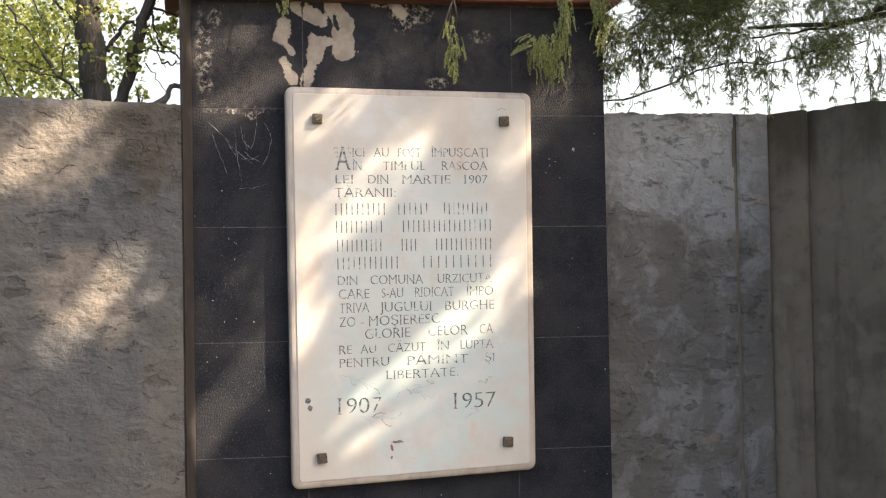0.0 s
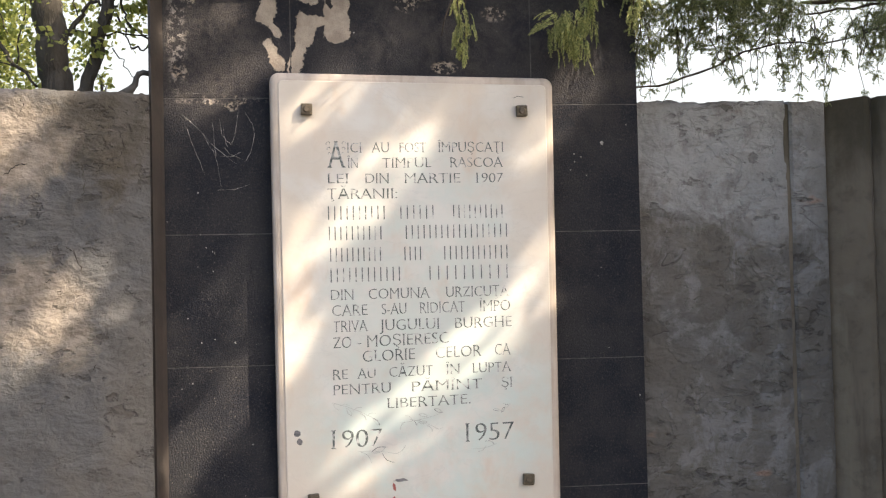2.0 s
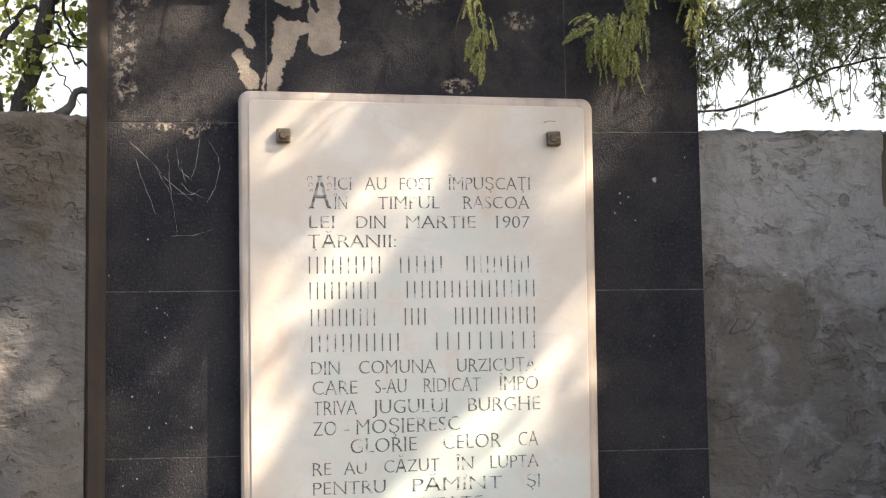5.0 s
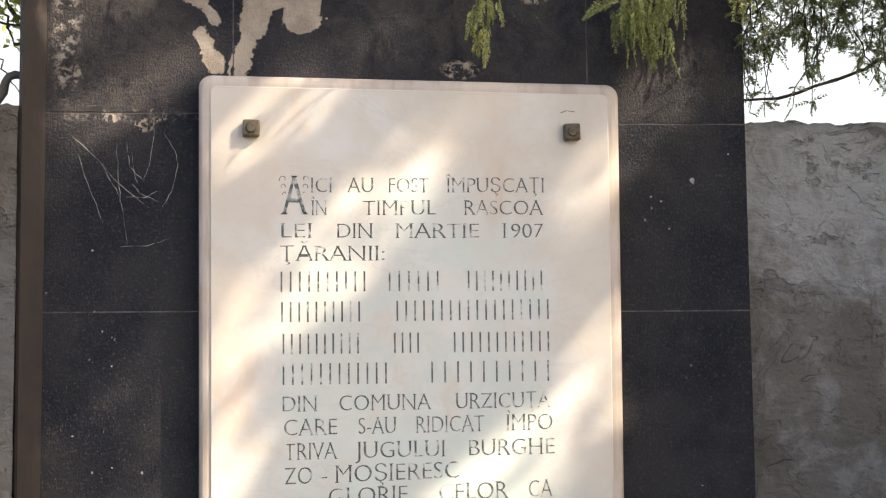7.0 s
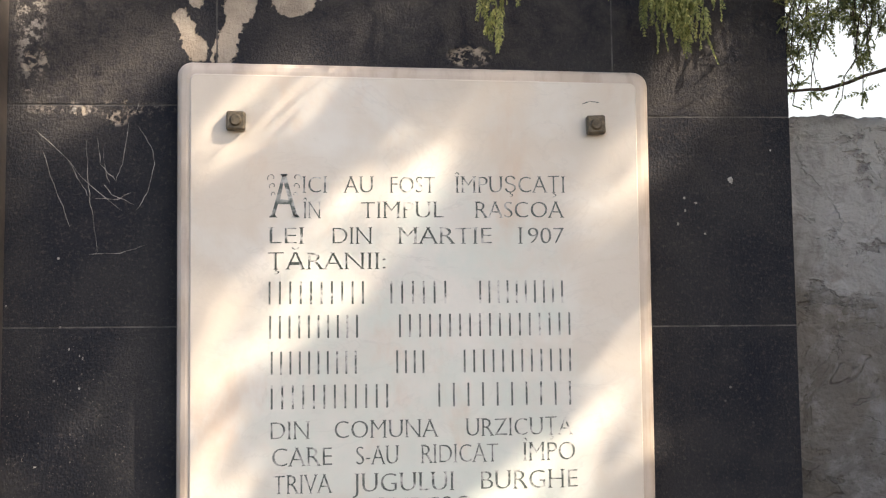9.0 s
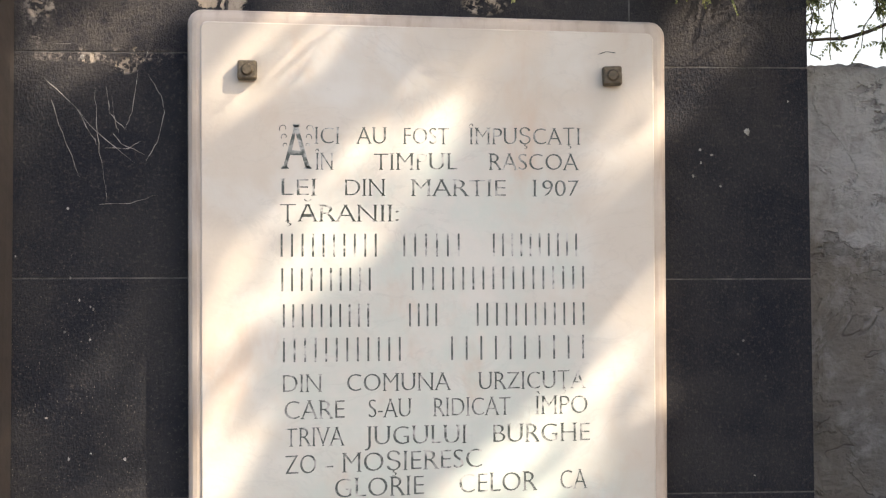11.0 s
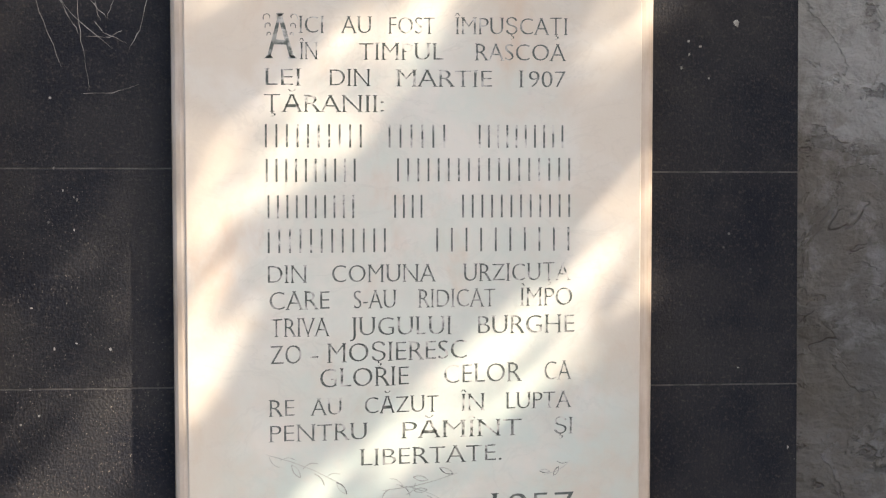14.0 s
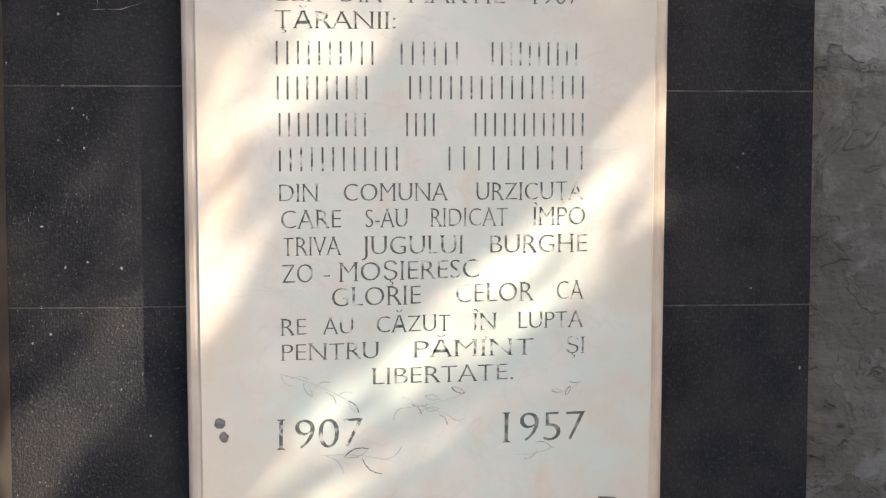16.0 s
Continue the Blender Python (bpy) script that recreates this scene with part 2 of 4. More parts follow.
    crack = n.math("MULTIPLY", n.ramp(line, 0.0015, 0.008, 1.0, 0.0), n.ramp(n.noise(11, 3, 0.6, 0, (0.8, 1, 1.4), (5, 5, 5)), 0.55, 0.62))
    crack = n.math("MULTIPLY", crack, n.math("MULTIPLY", n.ramp(split.outputs["X"], -0.2, 0.2), 0.45))
    c = n.mix(n.math("MULTIPLY", crack, 0.85), c, (0.05, 0.042, 0.035))
    pit = n.math("MULTIPLY", n.ramp(n.noise(42, 3, 0.6, 0.4, (1, 1, 1.3)), 0.67, 0.71), n.ramp(n.noise(4, 3, 0.6, 0, (1, 1, 1), (3, 3, 8)), 0.5, 0.6))
    c = n.mix(n.math("MULTIPLY", pit, 0.5), c, (0.075, 0.065, 0.055))
    brick = n.ramp(n.noise(6, 3, 0.5, 0, (1, 1, 2), (1, 3, 2)), 0.70, 0.76, 0, 0.5)
    c = n.mix(brick, c, (0.36, 0.20, 0.13))
    # lumpy coat with chipped hollows
    trowel = n.noise(8, 8, 0.62, 0.0, (0.9, 1, 1.25), (4, 1, 6))
    hollow = n.math("MULTIPLY", n.ramp(n.noise(20, 5, 0.6, 0.0, (0.8, 1, 1.3), (7, 2, 1)), 0.36, 0.41, 1.0, 0.0), n.ramp(n.noise(3.5, 2, 0.5, 0, (1, 1, 1), (1, 6, 2)), 0.42, 0.52))
    c = n.mix(n.math("MULTIPLY", hollow, 0.45), c, (0.062, 0.054, 0.046))
    h = n.math("ADD", n.math("MULTIPLY", trowel, 1.0), n.math("MULTIPLY", n.math("ADD", n.noise(12, 4, 0.52, 0.3, (0.9, 1, 1.4)), n.math("MULTIPLY", n.noise(70, 4, 0.6), 0.16)), 1.0))
    h = n.math("SUBTRACT", n.math("SUBTRACT", h, n.math("MULTIPLY", peel, 0.22)), n.math("MULTIPLY", n.math("ADD", n.math("ADD", crack, pit), hollow), 0.30))
    n.bump(h, 0.75, 0.028)
    return n.done(c)


def concrete_material():
    n = Nodes("brown_stained_concrete", 0.9)
    c = n.mix(n.ramp(n.noise(3, 5), 0.35, 0.7), (0.185, 0.154, 0.114), (0.112, 0.092, 0.067))
    streak = n.ramp(n.noise(14, 5, 0.6, 0.2, (1, 1, 0.12)), 0.5, 0.75, 0, 0.6)
    c = n.mix(streak, c, (0.055, 0.044, 0.030))
    c = n.mix(n.ramp(n.noise(5, 6, 0.66, 0.5, (1, 1, 0.55), (2, 7, 4)), 0.50, 0.60, 0, 0.5), c, (0.20, 0.172, 0.125))
    c = n.mix(n.ramp(n.noise(24, 6, 0.7, 0.3), 0.52, 0.66, 0, 0.35), c, (0.075, 0.062, 0.044))
    c = n.mix(n.ramp(n.noise(10, 5, 0.6, 0, (1, 1, 1), (4, 4, 4)), 0.58, 0.7, 0, 0.4), c, (0.22, 0.20, 0.165))
    split = n.add("ShaderNodeSeparateXYZ")
    n.put(split.inputs[0], n.pos)
    rise = n.math("ADD", split.outputs["Z"], n.math("MULTIPLY", n.math("SUBTRACT", n.noise(7, 6, 0.65, 0.4, (1, 1, 0.5), (3, 3, 1)), 0.5), 0.5))
    c = n.mix(n.ramp(rise, 1.58, 1.82, 0.0, 0.85), c, (0.046, 0.039, 0.022))      # moss
    n.bump(n.noise(40, 6, 0.65), 0.4, 0.008)
    return n.done(c)


def plain(name, a, b, scale, rough=0.7, metal=0.0, bump=0.2, depth=0.003, stretch=(1, 1, 1)):
    n = Nodes(name, rough, metal)
    c = n.mix(n.ramp(n.noise(scale, 5, 0.6, 0.2, stretch), 0.3, 0.7), a, b)
    n.bump(n.noise(scale * 4, 4, 0.6, 0, stretch), bump, depth)
    return n.done(c)


def ink_material():
    n = Nodes("worn_dark_green_letter_paint", 0.6)
    worn = n.ramp(n.noise(70, 4, 0.6, 0.3), 0.46, 0.62)
    fade = n.ramp(n.noise(13, 3, 0.5, 0, (1, 1, 1), (2, 2, 2)), 0.44, 0.60, 0.30, 1.0)
    c = n.mix(n.math("MULTIPLY", worn, fade), (0.085, 0.10, 0.088), (0.60, 0.58, 0.53))
    return n.done(c)


def leaf_material(name, a, b, through_light):
    n = Nodes(name, 0.55)
    c = n.mix(n.island(), a, b)
    n.put(n.bsdf.inputs["Base Color"], c)
    t = n.add("ShaderNodeBsdfTranslucent")
    n.put(t.inputs["Color"], c)
    m = n.add("ShaderNodeMixShader")
    m.inputs[0].default_value = through_light
    n.tree.links.new(n.bsdf.outputs[0], m.inputs[1])
    n.tree.links.new(t.outputs[0], m.inputs[2])
    n.tree.links.new(m.outputs[0], n.tree.nodes["Material Output"].inputs["Surface"])
    return n.mat


MARBLE, MARBLE_EDGE, TILE = marble_material(), marble_edge_material(), tile_material()
PLASTER, CONCRETE, INK = plaster_material(), concrete_material(), ink_material()
MORTAR = plain("grey_joint_mortar", (0.15, 0.14, 0.13), (0.05, 0.047, 0.045), 45, 0.9)
STRIP = plain("dark_brown_edge_paint", (0.050, 0.040, 0.034), (0.034, 0.029, 0.026), 25, 0.6)
BRONZE = plain("dark_bronze", (0.17, 0.135, 0.09), (0.075, 0.06, 0.042), 160, 0.5, 0.6, 0.4, 0.002)
CAP = plain("rust_red_cap_paint", (0.22, 0.075, 0.035), (0.13, 0.05, 0.028), 20, 0.7)
SCRATCH = plain("pale_scratch", (0.50, 0.47, 0.42), (0.16, 0.145, 0.13), 90, 0.9)
CRACK = plain("dark_crack", (0.055, 0.045, 0.035), (0.025, 0.02, 0.016), 60, 0.95)
STAIN = plain("dark_marble_stain", (0.10, 0.095, 0.10), (0.22, 0.20, 0.19), 150, 0.6)
RED = plain("red_wax_drip", (0.40, 0.10, 0.07), (0.30, 0.09, 0.07), 150, 0.6)
SOIL = plain("bare_soil", (0.075, 0.058, 0.04), (0.045, 0.04, 0.026), 6, 0.95, 0, 0.8, 0.03)
BARK = plain("grey_brown_bark", (0.075, 0.064, 0.050), (0.036, 0.031, 0.024), 22, 0.9, 0, 0.8, 0.02, (1, 1, 0.25))
TWIG = plain("brown_twig_bark", (0.075, 0.055, 0.04), (0.035, 0.027, 0.02), 60, 0.9)
PIPE = plain("weathered_grey_wood", (0.10, 0.09, 0.078), (0.055, 0.05, 0.043), 50, 0.85)
CONIFER = leaf_material("conifer_scale_leaf", (0.30, 0.325, 0.125), (0.10, 0.12, 0.06), 0.55)
# darker, less translucent leaf, so that the unseen crown blocks more sun
DENSE = leaf_material("unseen_crown_leaf", (0.075, 0.09, 0.035), (0.04, 0.055, 0.022), 0.2)
# lighter copy of the conifer leaf colour, for sprigs in the sun
SPRIG = leaf_material("light_sprig_leaf", (0.58, 0.57, 0.22), (0.15, 0.19, 0.06), 0.4)
BROAD = leaf_material("spring_broad_leaf", (0.80, 0.78, 0.26), (0.14, 0.19, 0.05), 0.72)


# ---- building helpers ----
def part(name, bm, material, parent=None, label="", smooth=False):
    mesh = bpy.data.meshes.new(name)
    bm.normal_update()
    bm.to_mesh(mesh)
    bm.free()
    mesh.materials.append(material)
    if smooth:
        mesh.polygons.foreach_set("use_smooth", [True] * len(mesh.polygons))
    ob = new(name, mesh)
    ob.parent = parent
    if label:
        ob["label"] = label
    return ob


def raw(name, verts, faces, material, parent=None, label="", smooth=False):
    mesh = bpy.data.meshes.new(name)
    mesh.from_pydata(verts, [], faces)
    mesh.materials.append(material)
    if smooth:
        mesh.polygons.foreach_set("use_smooth", [True] * len(mesh.polygons))
    ob = new(name, mesh)
    ob.parent = parent
    if label:
        ob["label"] = label
    return ob


def empty(name, label, category, at=(0, 0, 0), group="", kind=""):
    ob = new(name)
    ob.location = at
    return tagged(ob, label, category, group, kind)


def box(bm, lo, hi, bevel=0.0):
    c = [(a + b) / 2 for a, b in zip(lo, hi)]
    d = [b - a for a, b in zip(lo, hi)]
    made = bmesh.ops.create_cube(bm, size=1, matrix=Matrix.Translation(c) @ Matrix.Diagonal((*d, 1)))
    if bevel:
        edges = list({e for v in made["verts"] for e in v.link_edges})
        bmesh.ops.bevel(bm, geom=edges, offset=bevel, segments=2, affect="EDGES", profile=0.5)


def tube(points, radii, sides=8):
    """Vertices and faces of a tapered tube along points."""
    verts, faces = [], []
    points = [Vector(p) for p in points]
    for i, p in enumerate(points):
        along = (points[min(i + 1, len(points) - 1)] - points[max(i - 1, 0)]).normalized()
        side = along.cross(Vector((0.31, 0.9, 0.27))).normalized()
        other = along.cross(side)
        for k in range(sides):
            a = 2 * math.pi * k / sides
            verts.append(p + (side * math.cos(a) + other * math.sin(a)) * radii[i])
    for i in range(len(points) - 1):
        for k in range(sides):
            a, b = i * sides + k, i * sides + (k + 1) % sides
            faces.append((a, b, b + sides, a + sides))
    faces.append(tuple(range(sides))[::-1])
    faces.append(tuple(range(len(verts) - sides, len(verts))))
    return verts, faces


def bend(a, b, steps, wobble, rnd, sag=0.0):
    """Points of a crooked branch from a to b."""
    a, b = Vector(a), Vector(b)
    out = []
    for i in range(steps + 1):
        f = i / steps
        w = wobble * math.sin(math.pi * f) if 0 < i < steps else 0
        p = a.lerp(b, f) + Vector((rnd.uniform(-w, w), rnd.uniform(-w, w), rnd.uniform(-w, w)))
        p.z -= sag * math.sin(math.pi * f)
        out.append(p)
    return out


def taper(n, r0, r1):
    return [r0 + (r1 - r0) * i / (n - 1) for i in range(n)]


class Foliage:
    """Gathers leaves as plain vertices and faces."""

    def __init__(self, seed):
        self.v, self.f, self.rnd = [], [], random.Random(seed)

    def leaf(self, base, tip, width, fold=0.25):
        way = tip - base
        side = way.cross(Vector((self.rnd.uniform(-1, 1), self.rnd.uniform(-1, 1), self.rnd.uniform(-1, 1))))
        if side.length < 1e-9:
            return
        side.normalize()
        up = way.cross(side).normalized() * width * fold
        m = base.lerp(tip, 0.5)
        i = len(self.v)
        self.v += [base, m + side * width / 2 + up, tip, m - side * width / 2 + up]
        self.f += [(i, i + 1, i + 2), (i, i + 2, i + 3)]

    def spray(self, base, way, length, leaves, size, spread=0.8):
        """A flat feathery spray of scale leaves along a short drooping axis."""
        r = self.rnd
        way = way.normalized()
        side = way.cross(Vector((r.uniform(-1, 1), r.uniform(-1, 1), r.uniform(-0.4, 0.4)))).normalized()
        p = Vector(base)
        step = length / leaves
        for i in range(leaves):
            q = p + way * step
            self.leaf(p, q, size * 0.35)
            for s in (-1, 1):
                reach = size * (1.15 - 0.65 * i / leaves) * r.uniform(0.7, 1.3)
                d = (way + side * s * spread * r.uniform(0.6, 1.2)).normalized()
                self.leaf(p, p + d * reach, size * 0.36)
            p = q
            way = (way + Vector((r.uniform(-0.12, 0.12), r.uniform(-0.12, 0.12), -0.06))).normalized()

    def object(self, name, material, parent, label="", stuff=False):
        ob = raw(name, [tuple(v) for v in self.v], self.f, material, parent, label)
        if stuff:
            ob["kind"] = "stuff"
        return ob


# ---- ground and walls ----
bm = bmesh.new()
bmesh.ops.create_grid(bm, x_segments=60, y_segments=60, size=120)
for v in bm.verts:
    v.co.z = 0.02 * noise.noise(v.co * 0.7) - 0.01
tagged(part("ground", bm, SOIL), "bare brown soil ground before and behind the walls", "ground", kind="structure")


def ragged_top(x):
    return 0.007 * noise.noise(Vector((x * 9, 3, 1))) + 0.004 * noise.noise(Vector((x * 37, 7, 2))) + 0.0035 * noise.noise(Vector((x * 90, 1, 2)))


def west_top(x):
    return 1.764 - 0.029 * x + ragged_top(x)


def north_top(x):
    return 1.783 + 0.010 * x + ragged_top(x)


def west_face(x):
    """The wall's face, set forward of the slab to fit the camera's view."""
    return -0.045 - 0.040 * min(1.0, max(0.0, (-0.579 - x) / 0.10))


def relief(x, z, amount):
    """How far the uneven wall face stands out."""
    p = Vector((x, 0, z))
    return amount * (noise.fractal(p * 4.5, 1.0, 2.0, 4) + 0.3 * noise.noise(Vector((x * 14, 0, z * 24))) + 0.12 * noise.noise(p * 42))


def rough_wall(name, x0, x1, nx, nz, front, wall_top, thick, material, amount, label):
    """A free-standing wall, its face a fine uneven grid, with an irregular top."""
    verts, faces = [], []
    for i in range(nx + 1):
        x = x0 + (x1 - x0) * i / nx
        top = wall_top(x)
        for k in range(nz + 1):
            z = top * (1 - (1 - k / nz) ** 1.0)
            d = relief(x, z, amount)
            edge = max(0.0, (z - top + 0.02) / 0.02)
            verts.append((x, front(x) - d + edge * edge * 0.008, z))
    for i in range(nx):
        for k in range(nz):
            a = i * (nz + 1) + k
            faces.append((a, a + nz + 1, a + nz + 2, a + 1))
    n0 = len(verts)
    for i in range(nx + 1):
        x = x0 + (x1 - x0) * i / nx
        verts += [(x, front(x) + thick * 0.5, wall_top(x) + 0.006 * noise.noise(Vector((x * 14, 0, 5)))), (x, front(x) + thick, wall_top(x) - 0.01), (x, front(x) + thick, 0)]
    for i in range(nx):
        t0, t1 = i * (nz + 1) + nz, (i + 1) * (nz + 1) + nz
        b0, b1 = n0 + 3 * i, n0 + 3 * i + 3
        faces += [(t0, t1, b1, b0), (b0, b1, b1 + 1, b0 + 1), (b0 + 1, b1 + 1, b1 + 2, b0 + 2)]
    ob = raw(name, verts, faces, material, smooth=True)
    return tagged(ob, label, "wall", kind="structure")


wall_west = rough_wall("wall_west", -3.0, -0.579, 300, 170, west_face, west_top, 0.13, PLASTER, 0.0085, "rough grey cement-rendered garden wall, cracked and patchy")
wall_north = rough_wall("wall_north", 0.40, 0.922, 90, 170, lambda x: 0.11 + 0.004 * max(0.0, (x - 0.90) / 0.022), north_top, 0.14, PLASTER, 0.0085, "grey cement-rendered wall with pale whitish blotches and flaking patches")


def slab(name, plan, top, material, label, rough=0.003):
    """An upright wall piece over a plan polygon, its sides cut into fine cells."""
    verts, faces = [], []
    rows, n = 40, []
    pts = []
    for (ax, ay), (bx, by) in zip(plan, plan[1:] + plan[:1]):
        cells = max(1, int(math.hypot(bx - ax, by - ay) / 0.015))
        pts += [(ax + (bx - ax) * i / cells, ay + (by - ay) * i / cells) for i in range(cells)]
    for k in range(rows + 1):
        for x, y in pts:
            z = (top + 0.006 * noise.noise(Vector((x * 12, y * 12, 4))) + 0.006 * noise.noise(Vector((x * 45, y * 45, 2)))) * k / rows
            d = rough * noise.fractal(Vector((x, y, z)) * 9, 1.0, 2.0, 3) if k else 0
            verts.append((x - d, y - d, z))
    m = len(pts)
    for k in range(rows):
        for i in range(m):
            j = (i + 1) % m
            faces.append((k * m + i, k * m + j, k * m + m + j, k * m + m + i))
    faces.append(tuple(range(rows * m, rows * m + m)))
    ob = raw(name, verts, faces, material)
    return tagged(ob, label, "wall", kind="structure")


slab("wall_groove", [(0.919, 0.116), (0.935, 0.116), (0.935, 0.28), (0.919, 0.28)], 1.782, CONCRETE, "narrow dark joint between wall and corner strip")
slab("wall_pilaster_1", [(0.932, 0.113), (0.938, 0.107), (1.010, 0.107), (1.020, 0.110), (1.026, 0.122), (1.026, 0.28), (0.932, 0.28)], 1.789, PLASTER, "narrow upright cement strip in the wall corner")
slab("wall_pilaster_2", [(1.025, 0.125), (1.050, 0.098), (1.100, 0.062), (1.113, 0.060), (1.122, 0.070), (1.36, 0.28), (1.025, 0.28)], 1.792, CONCRETE, "dark stained concrete corner post")
slab("wall_east", [(1.121, 0.066), (1.130, 0.040), (1.235, -0.15), (1.50, -1.40), (1.68, -1.38), (1.45, 0.12)], 1.792, CONCRETE, "brown-stained mossy concrete side wall of the enclosure")

# glowing sheet in place of the overexposed white sky, also lighting the leaves
bm = bmesh.new()
bmesh.ops.create_grid(bm, x_segments=2, y_segments=2, size=1, matrix=pose(0, 90, 20, 90) @ Matrix.Diagonal((160, 32, 1, 1)))
WHITE_SKY = bpy.data.materials.new("glowing_white_sky")
WHITE_SKY.use_nodes = True
glow = WHITE_SKY.node_tree.nodes.new("ShaderNodeEmission")
glow.inputs["Color"].default_value, glow.inputs["Strength"].default_value = (0.89, 0.975, 1.0, 1), 0.62
WHITE_SKY.node_tree.links.new(glow.outputs[0], WHITE_SKY.node_tree.nodes["Material Output"].inputs["Surface"])
tagged(part("backdrop", bm, WHITE_SKY), "glowing white sheet as the bright sky beyond the trees", "sky", kind="structure")

# ---- the monument slab: core, black tiles, edge strip and cap ----
monument = empty("monument_slab", "tall black-tiled memorial slab with a worn painted face, against a wall", "monument", (0, 0.1, 0))
FACE = 0.015


def under(ob, parent):
    """Parent with the place in the world kept."""
    ob.parent = parent
    ob.matrix_parent_inverse = Matrix.Translation(-Vector(parent.location))
    return ob


bm = bmesh.new()
box(bm, (-0.552, FACE + 0.0011, 0), (0.522, 0.196, 2.06))
under(part("core", bm, MORTAR), monument)
bm = bmesh.new()
plan = [(-0.5515, FACE + 0.0006), (-0.5515, 0.196), (-0.577, 0.196), (-0.577, -0.034), (-0.572, -0.036)]
low = [bm.verts.new((x, y, 0)) for x, y in plan]
high = [bm.verts.new((x + (-0.004 if x < -0.56 else 0.0), y, 2.06)) for x, y in plan]
bm.faces.new(low[::-1])
bm.faces.new(high)
for i in range(5):
    j = (i + 1) % 5
    bm.faces.new((low[i], low[j], high[j], high[i]))
bmesh.ops.recalc_face_normals(bm, faces=bm.faces)
under(part("edge_strip", bm, STRIP, None, "dark brown painted side edge"), monument)
bm = bmesh.new()
box(bm, (-0.618, -0.032, 2.058), (0.56, 0.24, 2.13), 0.006)
box(bm, (-0.60, -0.012, 2.13), (0.54, 0.22, 2.16), 0.006)
under(part("cap", bm, CAP, None, "rust-red painted overhanging cap"), monument)

# ---- marble plaque ----
plaque = empty("memorial_plaque", "pale marble plaque with worn engraved lettering, bolted to a slab", "plaque", (0, 0, 0.83))
CORNERS = [(-0.316, 0.822), (0.309, 0.850), (0.3145, 1.822), (-0.321, 1.8335)]


def rounded(corners, inset, radius, steps=6):
    """The outline of a quadrilateral, moved inwards and with round corners."""
    mid = Vector((sum(c[0] for c in corners) / 4, sum(c[1] for c in corners) / 4))
    out = []
    for i in range(4):
        c = Vector(corners[i])
        a = (Vector(corners[i - 1]) - c).normalized()
        b = (Vector(corners[(i + 1) % 4]) - c).normalized()
        c = c + (a + b) * inset
        r = max(radius - inset * 0.6, 0.004)
        o = c + (a + b) * r
        for k in range(steps + 1):
            f = math.pi / 2 * k / steps
            out.append(o - b * r * math.cos(f) - a * r * math.sin(f))
    return out


def lofted(name, rings, material, parent, close_first, close_last, label=""):
    bm = bmesh.new()
    loops = [[bm.verts.new((p.x, y, p.y)) for p in ring] for ring, y in rings]
    for lo, hi in zip(loops, loops[1:]):
        for i in range(len(lo)):
            j = (i + 1) % len(lo)
            bm.faces.new((lo[i], lo[j], hi[j], hi[i]))
    if close_first:
        bm.faces.new(loops[0][::-1])
    if close_last:
        bm.faces.new(loops[-1])
    bmesh.ops.recalc_face_normals(bm, faces=bm.faces)
    return under(part(name, bm, material, None, label), parent)


ring = lambda inset: rounded(CORNERS, inset, 0.020)
lofted("moulded_edge", [(ring(0.003), FACE - 0.002), (ring(0.0), FACE - 0.006), (ring(0.0), -0.018), (ring(0.002), -0.0225), (ring(0.006), -0.0255), (ring(0.012), -0.0272), (ring(0.0175), -0.0277)], MARBLE_EDGE, plaque, True, False, "rounded pinkish marble edge")
lofted("face", [(ring(0.0175), -0.0274), (ring(0.0175), -0.0288), (ring(0.019), -0.030)], MARBLE, plaque, False, True)

# ---- engraved writing ----
FRONT = -0.0304

STROKE = 0.036


CAP_LINE = 0.0


